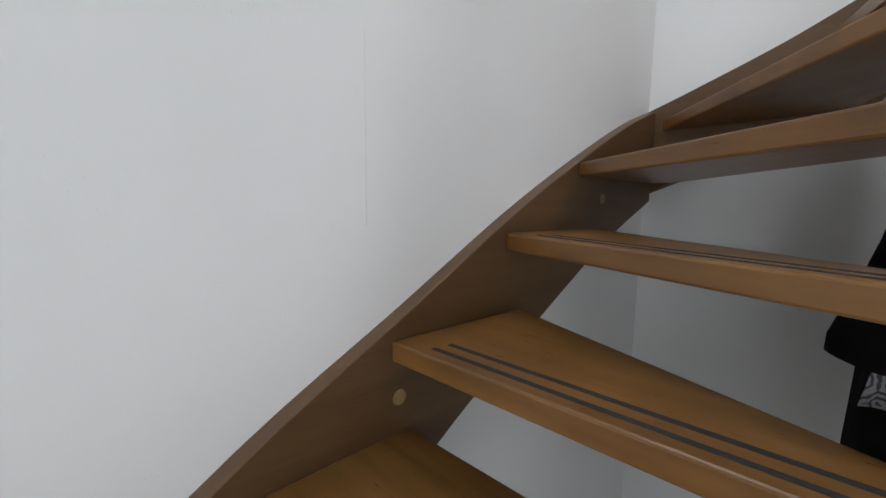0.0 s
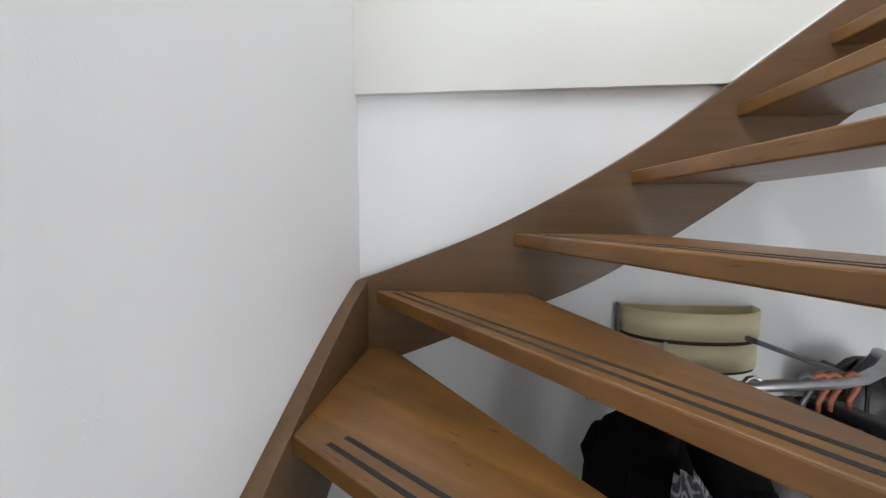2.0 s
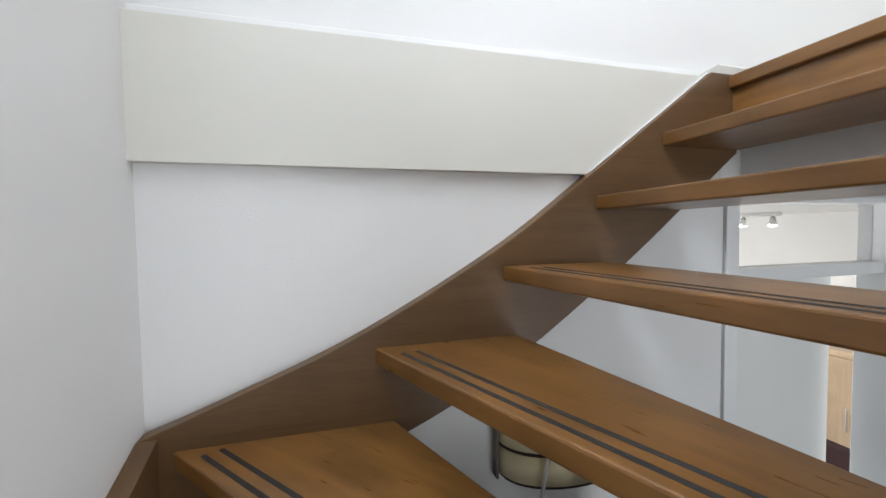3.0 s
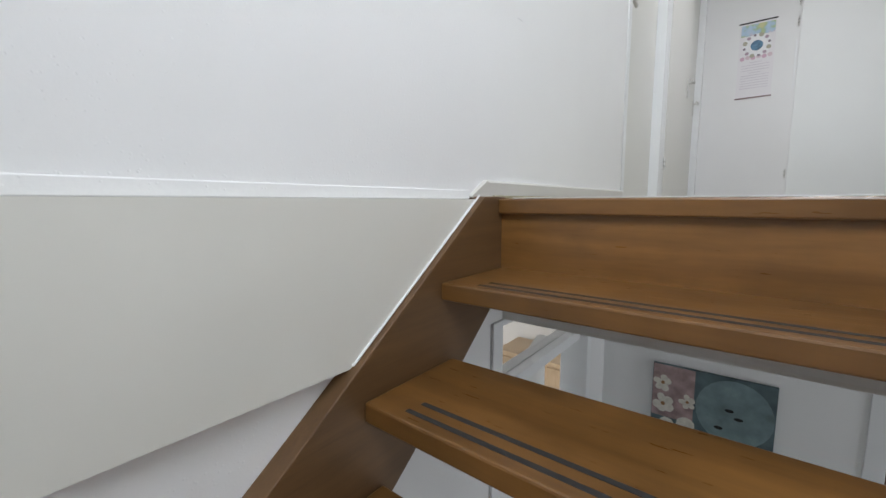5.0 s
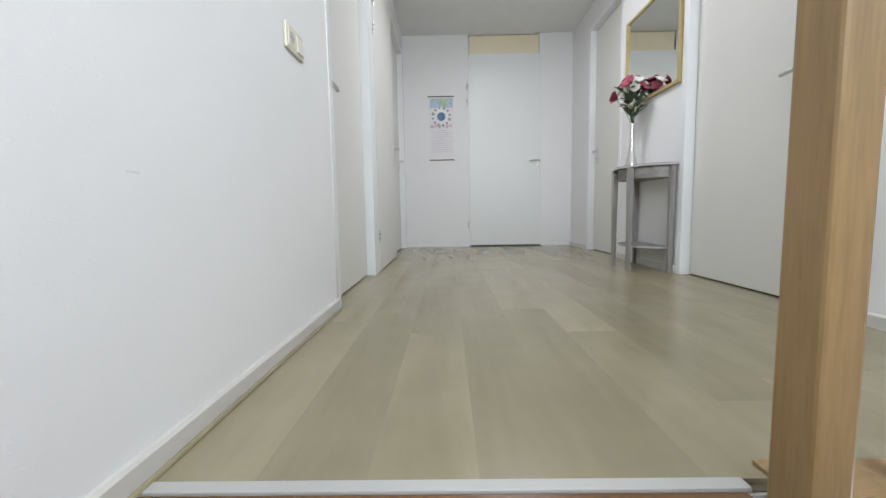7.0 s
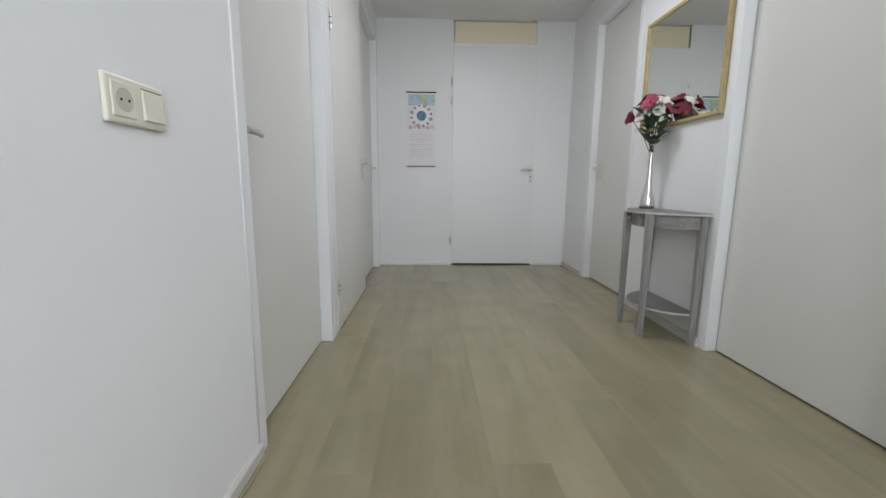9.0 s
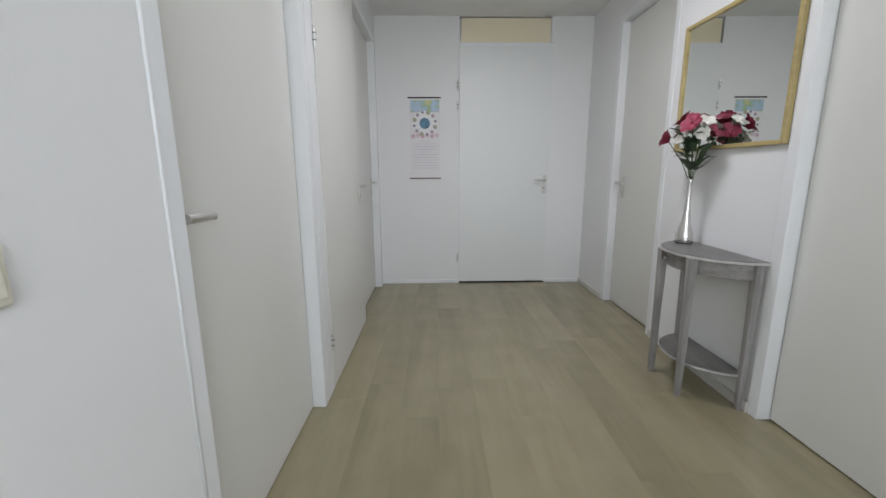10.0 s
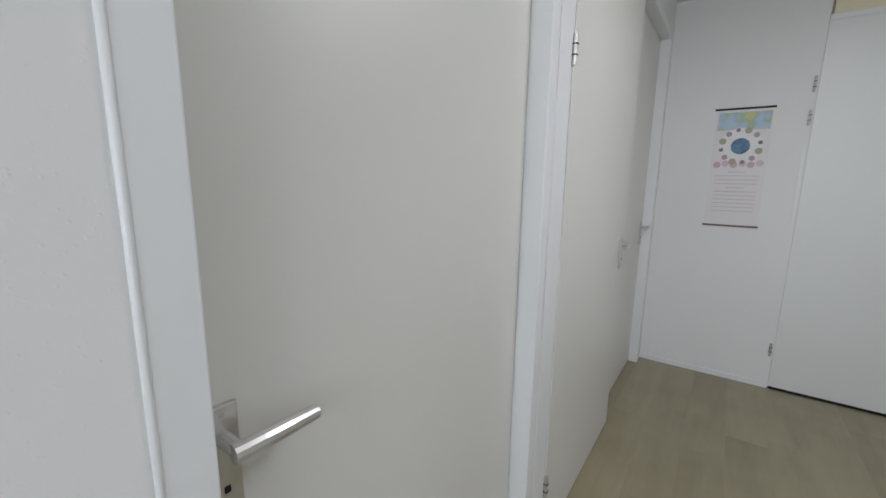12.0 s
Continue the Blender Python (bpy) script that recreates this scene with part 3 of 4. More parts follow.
def flat_disc(bm, cx, cz, r, y, n=16, sx=1.0):
    bm.faces.new([bm.verts.new((cx + sx * r * math.cos(-2 * math.pi * k / n), y, cz + r * math.sin(-2 * math.pi * k / n))) for k in range(n)])


def flat_rect(bm, x0, x1, z0, z1, y):
    bm.faces.new([bm.verts.new(p) for p in ((x0, y, z0), (x1, y, z0), (x1, y, z1), (x0, y, z1))])


part("sheet", box((-0.150, -0.0045, 0.0), (0.150, -0.002, 0.765)), PAPER, cal)
part("rod", box((-0.162, -0.010, 0.758), (0.158, -0.001, 0.770), 0.002), GAP, cal, "dark top rod")
part("rod", box((-0.155, -0.010, -0.008), (0.155, -0.001, 0.004), 0.002), mat("dark_red_rod", (0.20, 0.12, 0.12), 0.5), cal, "dark red bottom rod")
pic = bpy.data.materials.new("calendar_sky_print")
pic.use_nodes = True
pn, pk = pic.node_tree.nodes, pic.node_tree.links
tcn, ns, rp = pn.new("ShaderNodeTexCoord"), pn.new("ShaderNodeTexNoise"), pn.new("ShaderNodeValToRGB")
ns.inputs["Scale"].default_value = 9
pk.new(tcn.outputs["Object"], ns.inputs["Vector"])
rp.color_ramp.elements[0].position, rp.color_ramp.elements[0].color = 0.36, (0.55, 0.56, 0.30, 1)
rp.color_ramp.elements[1].position, rp.color_ramp.elements[1].color = 0.66, (0.62, 0.48, 0.56, 1)
for pos, c in ((0.44, (0.38, 0.50, 0.30, 1)), (0.50, (0.40, 0.54, 0.66, 1)), (0.58, (0.44, 0.58, 0.70, 1))):
    rp.color_ramp.elements.new(pos).color = c
pk.new(ns.outputs["Fac"], rp.inputs[0])
pk.new(rp.outputs[0], pn["Principled BSDF"].inputs["Base Color"])
bm = bmesh.new()
flat_rect(bm, -0.138, 0.142, 0.630, 0.742, -0.0050)
part("sky_picture", bm, pic, cal, "blue sky print")
bm = bmesh.new()
flat_disc(bm, 0.0, 0.525, 0.118, -0.0052, 32)
part("white_ring", bm, mat("calendar_white", (0.82, 0.82, 0.84), 0.7), cal)
bm = bmesh.new()
flat_disc(bm, 0.0, 0.525, 0.052, -0.0056, 24)
part("globe", bm, mat("calendar_blue", (0.12, 0.25, 0.38), 0.6, vary=0.5, scale=30), cal, "blue globe print")
for i in range(12):
    a = 2 * math.pi * i / 12 + 0.2
    bm = bmesh.new()
    flat_disc(bm, 0.105 * math.cos(a), 0.525 + 0.105 * math.sin(a), 0.013 + 0.004 * (i % 3), -0.0056, 10)
    part("small_picture", bm, mat("calendar_dot", ((0.26, 0.22, 0.26), (0.44, 0.34, 0.40), (0.42, 0.40, 0.32))[i % 3], 0.7), cal)
for i in range(6):
    bm = bmesh.new()
    flat_disc(bm, -0.115 + 0.046 * i, 0.405 + 0.008 * (i % 2), 0.021, -0.0054, 12)
    part("blossom_print", bm, mat("calendar_pink", ((0.62, 0.42, 0.52), (0.66, 0.54, 0.58))[i % 2], 0.7), cal)
INK = mat("calendar_ink", (0.64, 0.60, 0.65), 0.8)
for i in range(11):
    bm = bmesh.new()
    w = 0.118 if i not in (0, 4) else 0.05
    flat_rect(bm, -w, w, 0.355 - 0.026 * i, 0.361 - 0.026 * i, -0.0054)
    part("text_line", bm, INK, cal)

# mirror
mirror = empty("wall_mirror", "rectangular wall mirror in a gilt wooden frame", "mirror", (EAST, 2.640, 1.622))
MH, MW, FW = 0.355, 0.400, 0.021
for name, lo, hi in (("frame_side", (-0.026, -MW, -MH), (-0.002, -MW + FW, MH)), ("frame_side", (-0.026, MW - FW, -MH), (-0.002, MW, MH)),
                     ("frame_bottom", (-0.026, -MW + FW, -MH), (-0.002, MW - FW, -MH + FW)), ("frame_top", (-0.026, -MW + FW, MH - FW), (-0.002, MW - FW, MH))):
    part(name, box(lo, hi, 0.003), GOLD, mirror)
glass = bpy.data.materials.new("mirror_glass")
glass.use_nodes = True
gb = glass.node_tree.nodes["Principled BSDF"]
gb.inputs["Base Color"].default_value, gb.inputs["Metallic"].default_value, gb.inputs["Roughness"].default_value = (0.86, 0.88, 0.86, 1), 1.0, 0.015
part("mirror_pane", box((-0.014, -MW + FW - 0.004, -MH + FW - 0.004), (-0.003, MW - FW + 0.004, MH - FW + 0.004)), glass, mirror, "clear mirror pane")

# console table
TY, TA, TB = 2.53, 0.302, 0.285
table = empty("console_table", "half-round grey silvered wooden console table against the wall", "table", (EAST - 0.004, TY, 0))


def half_round(a, b, n=28):
    return [(-b * math.sin(math.pi * k / n), a * math.cos(math.pi * k / n)) for k in range(n + 1)]


TOPM = wood("silvered_table_top", (0.105, 0.098, 0.094), (0.22, 0.21, 0.20), 'Y', 0.33, stretch=5, per_object=0.05)
EDGEM = mat("worn_white_edge", (0.52, 0.51, 0.49), 0.5, vary=0.25, scale=25)
part("tabletop", prism(half_round(TA, TB), 'z', 0.7325, 0.7500, 0.002), TOPM, table)
part("edge_band", prism(half_round(TA + 0.002, TB + 0.002), 'z', 0.7345, 0.7470), EDGEM, table, "worn pale edge of the top")
bm = prism(half_round(TA - 0.035, TB - 0.030), 'z', 0.655, 0.7325, 0.002)
part("apron", bm, GREYW, table)
part("shelf", prism(half_round(TA - 0.045, TB - 0.040), 'z', 0.165, 0.180, 0.002), TOPM, table, "low half-round shelf")
part("shelf_edge", prism(half_round(TA - 0.0435, TB - 0.0385), 'z', 0.1670, 0.1780), EDGEM, table)
for lx, ly in ((-0.245, -0.128), (-0.245, 0.130), (-0.022, -0.262), (-0.022, 0.262)):
    bm = bmesh.new()
    rings = []
    for z, h in ((0.0, 0.013), (0.10, 0.015), (0.40, 0.0165), (0.735, 0.020)):
        rings.append([bm.verts.new((lx + sx * h, ly + sy * h, z)) for sx, sy in ((-1, -1), (1, -1), (1, 1), (-1, 1))])
    for r0, r1 in zip(rings, rings[1:]):
        for k in range(4):
            bm.faces.new((r0[k], r0[(k + 1) % 4], r1[(k + 1) % 4], r1[k]))
    bm.faces.new(rings[0][::-1])
    bm.faces.new(rings[-1])
    bmesh.ops.recalc_face_normals(bm, faces=bm.faces)
    es = [e for e in bm.edges if abs(e.verts[0].co.z - e.verts[1].co.z) > 0.05]
    bmesh.ops.bevel(bm, geom=es, offset=0.003, segments=1, affect='EDGES')
    part("leg", bm, wood("silvered_leg", (0.18, 0.17, 0.165), (0.40, 0.385, 0.375), 'Z', 0.38, stretch=10), table)
part("drawer_knob", lathe([(0.006, 0.0), (0.004, 0.008), (0.009, 0.014), (0.007, 0.020), (0.002, 0.022)], sides=14), GREYW, table, "small round knob", True).matrix_local = Matrix.Translation((-0.256, 0.06, 0.695)) @ Matrix.Rotation(radians(-90), 4, 'Y')

# vase with flowers
VX, VY = 1.975, 2.730
vase = empty("vase", "slim hammered silver bottle vase on the table", "vase", (VX, VY, 0.750))
part("body", lathe([(0.030, 0.0), (0.043, 0.004), (0.046, 0.022), (0.043, 0.050), (0.034, 0.085), (0.024, 0.125), (0.017, 0.18), (0.0135, 0.25), (0.012, 0.31), (0.0125, 0.345), (0.017, 0.372), (0.014, 0.371), (0.009, 0.33)], sides=36), SILVER, vase, "", True)
part("foot_ring", lathe([(0.0305, 0.0005), (0.0455, 0.003), (0.0465, 0.012), (0.0455, 0.014)], sides=36), mat("dark_silver", (0.18, 0.175, 0.17), 0.4, 0.8), vase, "dark foot ring", True)

RED = mat("red_petal", (0.34, 0.040, 0.085), 0.55, vary=0.35, scale=60)
WHITE = mat("white_petal", (0.74, 0.72, 0.66), 0.55, vary=0.12, scale=60)
GREEN = mat("dark_leaf", (0.050, 0.085, 0.045), 0.5, vary=0.4, scale=40)
STEM = mat("green_stem", (0.06, 0.09, 0.03), 0.6)


def petal(bm, base, out, up, w, l, cup):
    side = out.cross(up).normalized()
    grid = []
    for i in range(4):
        v = i / 3
        half = w * math.sin(math.pi * (0.18 + 0.70 * v)) * 0.5
        c = base + out * (l * v) * (0.55 + 0.45 * v) + up * (l * 0.75 * math.sin(v * cup))
        grid.append([bm.verts.new(c + side * half * (j - 1) + up * (0.18 * half * abs(j - 1))) for j in range(3)])
    for i in range(3):
        for j in range(2):
            bm.faces.new((grid[i][j], grid[i][j + 1], grid[i + 1][j + 1], grid[i + 1][j]))


def rose(c, facing, size, rnd):
    bm = bmesh.new()
    up = Vector(facing).normalized()
    ref = up.cross(Vector((0.3, 0.5, 0.8))).normalized()
    for ring, (n, k, cup) in enumerate(((4, 0.45, 2.3), (5, 0.75, 1.8), (6, 1.0, 1.2))):
        for i in range(n):
            a = 2 * math.pi * (i + 0.35 * ring) / n + rnd.uniform(-0.15, 0.15)
            out = (Matrix.Rotation(a, 3, up) @ ref)
            petal(bm, Vector(c) - up * 0.006 * ring, out, up, size * k * 1.15, size * k * rnd.uniform(0.85, 1.1), cup)
    return bm


flowers = empty("flower_bouquet", "artificial red and white roses with dark leaves in the vase", "flowers", (VX, VY, 1.10))
rnd = random.Random(11)
heads = [((-0.035, 0.045, 0.325), RED, 0.056), ((-0.060, -0.065, 0.290), RED, 0.058), ((-0.085, 0.110, 0.230), RED, 0.056), ((0.030, -0.020, 0.315), RED, 0.054), ((0.035, -0.085, 0.245), RED, 0.052),
         ((-0.055, 0.040, 0.255), WHITE, 0.052), ((-0.075, -0.020, 0.225), WHITE, 0.048), ((0.000, -0.075, 0.300), WHITE, 0.046), ((0.025, 0.050, 0.265), WHITE, 0.046), ((-0.020, 0.085, 0.295), WHITE, 0.040),
         ((-0.030, -0.105, 0.235), WHITE, 0.038)]
for (hx, hy, hz), m, sz in heads:
    part("rose", rose((hx, hy, hz), (hx * 2.5 - 0.03, hy * 1.5, 0.12), sz, rnd), m, flowers, "red rose" if m is RED else "white rose", True)
    part("stem", tube([(0.0, 0.0, -0.02), (hx * 0.4, hy * 0.4, hz * 0.45), (hx, hy, hz - 0.006)], 0.0022, 6), STEM, flowers)
for i in range(46):
    a = rnd.uniform(0, 2 * math.pi)
    h = rnd.uniform(0.05, 0.25)
    r = 0.012 + 0.26 * h * rnd.uniform(0.3, 1.0)
    bm = bmesh.new()
    out = Vector((math.cos(a) * 0.6 - 0.15, math.sin(a), rnd.uniform(-0.25, 0.45))).normalized()
    petal(bm, Vector((r * math.cos(a), r * math.sin(a), h)), out, Vector((0, 0, 1)), rnd.uniform(0.030, 0.042), rnd.uniform(0.06, 0.09), rnd.uniform(0.2, 0.9))
    part("leaf", bm, GREEN, flowers, "", True)

# ---- ground floor ----
# glazed-over door in the west wall, ajar, with a transom
kd = empty("door_7", "white ground floor door standing ajar under a glass transom", "door", (0, 0, 0), "structure")
KZ = -0.650
for name, lo, hi in (("jamb", (-T, 0.05, GROUND), (0.008, 0.105, SLAB)), ("jamb", (-T, 0.90, GROUND), (0.008, 0.955, SLAB)), ("head", (-T, 0.105, SLAB - 0.02), (0.008, 0.90, SLAB)), ("transom_bar", (-T, 0.105, KZ), (-0.030, 0.90, KZ + 0.045))):
    part(name, box(lo, hi, 0.003), FRAME, kd)
part("jamb_shadow_gap", box((0.0005, 0.043, GROUND), (0.0025, 0.0485, SLAB)), mat("joint_grey", (0.45, 0.44, 0.44), 0.8), kd)
pane = bpy.data.materials.new("clear_glass")
pane.use_nodes = True
pb = pane.node_tree.nodes["Principled BSDF"]
pb.inputs["Transmission Weight"].default_value, pb.inputs["Roughness"].default_value, pb.inputs["IOR"].default_value = 1.0, 0.0, 1.1
gp = part("transom_pane", box((-0.072, 0.105, KZ + 0.045), (-0.068, 0.90, SLAB - 0.02)), pane, kd, "clear glass transom pane")
gp.visible_shadow = False
leaf = part("leaf", box((-0.040, 0.0, GROUND + 0.01), (0.0, 0.785, KZ - 0.006), 0.002), LEAFW, kd)
leaf.matrix_local = Matrix.Translation((-0.010, 0.108, 0)) @ Matrix.Rotation(radians(13), 4, 'Z')
bm = bmesh.new()
hd = part("door_handle", box((0.001, 0.70, GROUND + 0.93), (0.009, 0.738, GROUND + 1.10), 0.002), STEEL, leaf, "steel lever handle")
part("lever", tube([(0.009, 0.72, GROUND + 1.05), (0.05, 0.72, GROUND + 1.05), (0.05, 0.60, GROUND + 1.05)], 0.010, 10), STEEL, hd)

# kitchen beyond it
structure("wall_kitchen", boxes(((-3.6, SOUTH - T, GROUND), (-3.5, 2.5, SLAB)), ((-3.5, 2.4, GROUND), (-T, 2.5, SLAB)), ((-3.5, SOUTH - T, GROUND), (-T, SOUTH, SLAB))), mat("kitchen_wall_paint", (0.76, 0.75, 0.72), 0.8), "warm cream kitchen walls", "wall")
structure("ceiling_kitchen", box((-3.6, SOUTH - T, SLAB), (-T, 2.5, SLAB + 0.12)), CEILP, "white kitchen ceiling", "ceiling")
cab = empty("kitchen_cabinet", "warm wooden kitchen cabinet beyond the door", "cabinet", (-0.66, 2.19, GROUND))
WARM = wood("warm_cabinet_wood", (0.44, 0.31, 0.19), (0.54, 0.41, 0.27), 'Z', 0.4)
part("body", box((-0.45, -0.20, 0.0), (0.45, 0.20, 1.5), 0.004), WARM, cab)
for sx in (-0.225, 0.225):
    dr = part("door", box((sx - 0.218, -0.222, 0.06), (sx + 0.218, -0.202, 1.46), 0.003), WARM, cab)
    part("handle", tube([(sx * 0.2, -0.245, 1.0), (sx * 0.2, -0.245, 1.15)], 0.006, 8), STEEL, dr)
chair_red = empty("kitchen_chair", "dark red upholstered kitchen chair seen through the door", "chair", (-0.47, 1.50, GROUND))
REDC = mat("dark_red_cloth", (0.035, 0.010, 0.011), 0.85, vary=0.2, scale=30, bump=0.3)
part("backrest", box((-0.22, 0.16, 0.45), (0.22, 0.21, 1.02), 0.02), REDC, chair_red)
part("seat", box((-0.22, -0.22, 0.42), (0.22, 0.20, 0.48), 0.02), REDC, chair_red)
for sx in (-0.19, 0.19):
    for sy in (-0.19, 0.18):
        part("leg", box((sx - 0.018, sy - 0.018, 0.0), (sx + 0.018, sy + 0.018, 0.42), 0.003), GAP, chair_red)
kl = empty("kitchen_ceiling_spots", "small chrome ceiling spotlight bar in the kitchen", "lamp", (-1.1, 1.70, SLAB))
part("bar", box((-0.15, -0.015, -0.03), (0.15, 0.015, -0.001), 0.004), CHROME, kl)
GLOW = bpy.data.materials.new("lamp_glow")
GLOW.use_nodes = True
GLOW.node_tree.nodes["Principled BSDF"].inputs["Emission Color"].default_value = (1.0, 0.86, 0.62, 1)
GLOW.node_tree.nodes["Principled BSDF"].inputs["Emission Strength"].default_value = 14.0
for sx in (-0.1, 0.1):
    sp = part("spot", lathe([(0.012, 0.0), (0.022, -0.04), (0.028, -0.06)], (sx, 0, -0.03), 16), CHROME, kl, "", True)
    part("bulb", lathe([(0.024, -0.058), (0.022, -0.066), (0.004, -0.070)], (sx, 0, -0.03), 16), GLOW, sp)

# sconces
CREAM = mat("cream_metal_band", (0.72, 0.63, 0.40), 0.42, vary=0.06, scale=8)
RIM = mat("dark_brown_rim", (0.035, 0.018, 0.014), 0.6)


def band(y0, depth, z0, z1):
    """Half-round curved band standing off the wall."""
    bm = bmesh.new()
    n, th = 24, 0.004
    outer, inner = [], []
    for k in range(n + 1):
        a = math.pi * k / n
        for lst, q in ((outer, 0.0), (inner, th)):
            lst.append([bm.verts.new(((depth - q) * math.sin(a) ** 0.8, y0 * -math.cos(a) * (1 - q * 4), z)) for z in (z0, z1)])
    for k in range(n):
        bm.faces.new((outer[k][0], outer[k + 1][0], outer[k + 1][1], outer[k][1]))
        bm.faces.new((inner[k + 1][0], inner[k][0], inner[k][1], inner[k + 1][1]))
        for h in (0, 1):
            bm.faces.new((outer[k][h], outer[k + 1][h], inner[k + 1][h], inner[k][h]))
    bmesh.ops.recalc_face_normals(bm, faces=bm.faces)
    return bm


sc = empty("wall_sconce", "cream banded half-round wall lamp above the coat rail", "lamp", (0.0, -0.565, -0.955))
part("shade_band", band(0.195, 0.135, -0.078, 0.0), CREAM, sc, "", True)
part("shade_band", band(0.192, 0.132, -0.165, -0.090), CREAM, sc, "", True)
part("dark_rim", band(0.190, 0.130, -0.090, -0.078), RIM, sc, "", True)
part("dark_rim", band(0.188, 0.128, -0.174, -0.165), RIM, sc, "", True)
part("back_plate", box((0.0, -0.19, -0.17), (0.006, 0.19, -0.003)), CREAM, sc)
# dark colour paints the shadow line at the shade's left end
part("end_plate", box((0.0, -0.203, -0.178), (0.030, -0.1965, 0.002), 0.001), mat("dark_shadow_edge", (0.14, 0.13, 0.11), 0.5), sc, "end plate coloured dark for the shadow line")
part("pull_rod", tube([(0.128, -0.105, -0.083), (0.122, -0.125, -0.215)], 0.005, 8), mat("clear_grey_rod", (0.62, 0.61, 0.58), 0.3), sc, "pale plastic pull rod")

sc2 = empty("wall_sconce", "pale cream half-round wall lamp beside the picture", "lamp", (0.245, PART, -1.22))
part("shade", lathe([(0.002, -0.022), (0.078, -0.020), (0.086, -0.006), (0.092, -0.002), (0.097, -0.010), (0.097, -0.12), (0.091, -0.22), (0.070, -0.235), (0.002, -0.236)], (0.0, -0.108, 0.0), 32), mat("pale_cream_glass", (0.62, 0.60, 0.46), 0.4, vary=0.03), sc2, "", True)
part("wall_arm", box((-0.020, -0.014, -0.14), (0.020, -0.0005, -0.08), 0.002), CREAM, sc2)

# blossom picture
pict = empty("picture", "frameless canvas print of white blossoms on teal water", "picture", (0.475, PART, -1.245))
PX, PH = 0.235, 0.46
tealm = mat("teal_print", (0.10, 0.15, 0.17), 0.6, vary=0.7, scale=9)
part("canvas", box((-PX, -0.020, 0.0), (PX, -0.0005, PH), 0.002), tealm, pict)
bm = bmesh.new()
flat_rect(bm, -PX + 0.002, -0.06, 0.20, PH - 0.002, -0.0206)
part("pink_area", bm, mat("pink_print", (0.38, 0.27, 0.27), 0.6, vary=0.5, scale=18), pict)
bm = bmesh.new()
flat_disc(bm, 0.09, 0.30, 0.15, -0.0208, 28, 0.95)
part("blue_bowl", bm, mat("blue_bowl_print", (0.19, 0.27, 0.29), 0.5, vary=0.4, scale=14), pict)
PET = mat("petal_print", (0.66, 0.64, 0.58), 0.6, vary=0.2, scale=50)
CORE = mat("blossom_core_print", (0.30, 0.16, 0.07), 0.6)
prnd = random.Random(21)
for i, (bx, bz, br) in enumerate(((-0.120, 0.130, 0.094), (0.045, 0.085, 0.094), (-0.185, 0.265, 0.050), (-0.085, 0.300, 0.036), (-0.19, 0.37, 0.044))):
    bm = bmesh.new()
    for k in range(5):
        a = 2 * math.pi * k / 5 + i + prnd.uniform(-0.25, 0.25)
        reach, half = br * prnd.uniform(0.85, 1.1), br * prnd.uniform(0.30, 0.42)
        ring = []
        for q in range(14):
            b = -2 * math.pi * q / 14
            u, w = reach * (0.52 + 0.48 * math.cos(b)), half * math.sin(b) * (1.0 + 0.25 * math.cos(b)) * prnd.uniform(0.92, 1.08)
            ring.append(bm.verts.new((bx + u * math.cos(a) - w * math.sin(a), -0.0212 - 0.0001 * k, bz + u * math.sin(a) + w * math.cos(a))))
        bm.faces.new(ring)
    b_ = part("blossom", bm, PET, pict, "white blossom print")
    bm = bmesh.new()
    flat_disc(bm, bx, bz, br * 0.2, -0.0220, 10)
    part("core", bm, CORE, b_)
for i in range(3):
    bm = bmesh.new()
    flat_disc(bm, 0.04 + 0.035 * i, 0.22 + 0.03 * ((i * 7) % 4), 0.008, -0.0214, 10, 2.2)
    part("dark_pebble", bm, GAP, pict)

# doorway to the living room
dw = empty("door_8", "white frame of the open living room doorway", "door", (0, 0, 0), "structure")
for name, lo, hi in (("jamb", (0.975, PART - 0.008, GROUND), (1.035, PART + T, GROUND + 2.12)), ("jamb", (1.89, PART - 0.008, GROUND), (1.95, PART + T, GROUND + 2.12)), ("head", (1.035, PART - 0.008, GROUND + 2.06), (1.89, PART + T, GROUND + 2.12))):
    part(name, box(lo, hi, 0.003), FRAME, dw)
structure("wall_living", boxes(((-0.1, 4.5, GROUND), (4.1, 4.6, SLAB)), ((-0.1, PART + T, GROUND), (0.0, 4.5, SLAB)), ((4.0, PART + T, GROUND), (4.1, 4.5, SLAB))), WALL, "white living room walls", "wall")
structure("ceiling_living", box((-0.1, PART + T, SLAB), (4.1, 4.6, SLAB + 0.12)), CEILP, "white living room ceiling", "ceiling")
CH = mat("brown_chair_wood", (0.12, 0.055, 0.035), 0.5, vary=0.3, scale=10)
ch = empty("dining_chair", "dark brown bentwood chair in the living room", "chair", (1.34, 1.86, GROUND))
part("seat", lathe([(0.002, 0.435), (0.20, 0.435), (0.225, 0.445), (0.225, 0.465), (0.20, 0.472), (0.002, 0.470)], sides=28), CH, ch, "", True)
for sx in (-0.16, 0.16):
    for sy in (-0.16, 0.16):
        part("leg", tube([(sx * 1.12, sy * 1.12, 0.0), (sx, sy, 0.44)], 0.018, 10), CH, ch, "", True)
arch = [(0.20 * math.cos(a), 0.19 - 0.06 * math.sin(a), 0.46 + 1.02 * max(0.0, math.sin(a)) ** 0.6) for a in (math.pi * k / 16 for k in range(17))]
part("back_hoop", tube(arch, 0.026, 12), CH, ch, "", True)
inner = [(0.105 * math.cos(a), 0.185 - 0.04 * math.sin(a), 0.47 + 0.80 * max(0.0, math.sin(a)) ** 0.6) for a in (math.pi * k / 14 for k in range(15))]
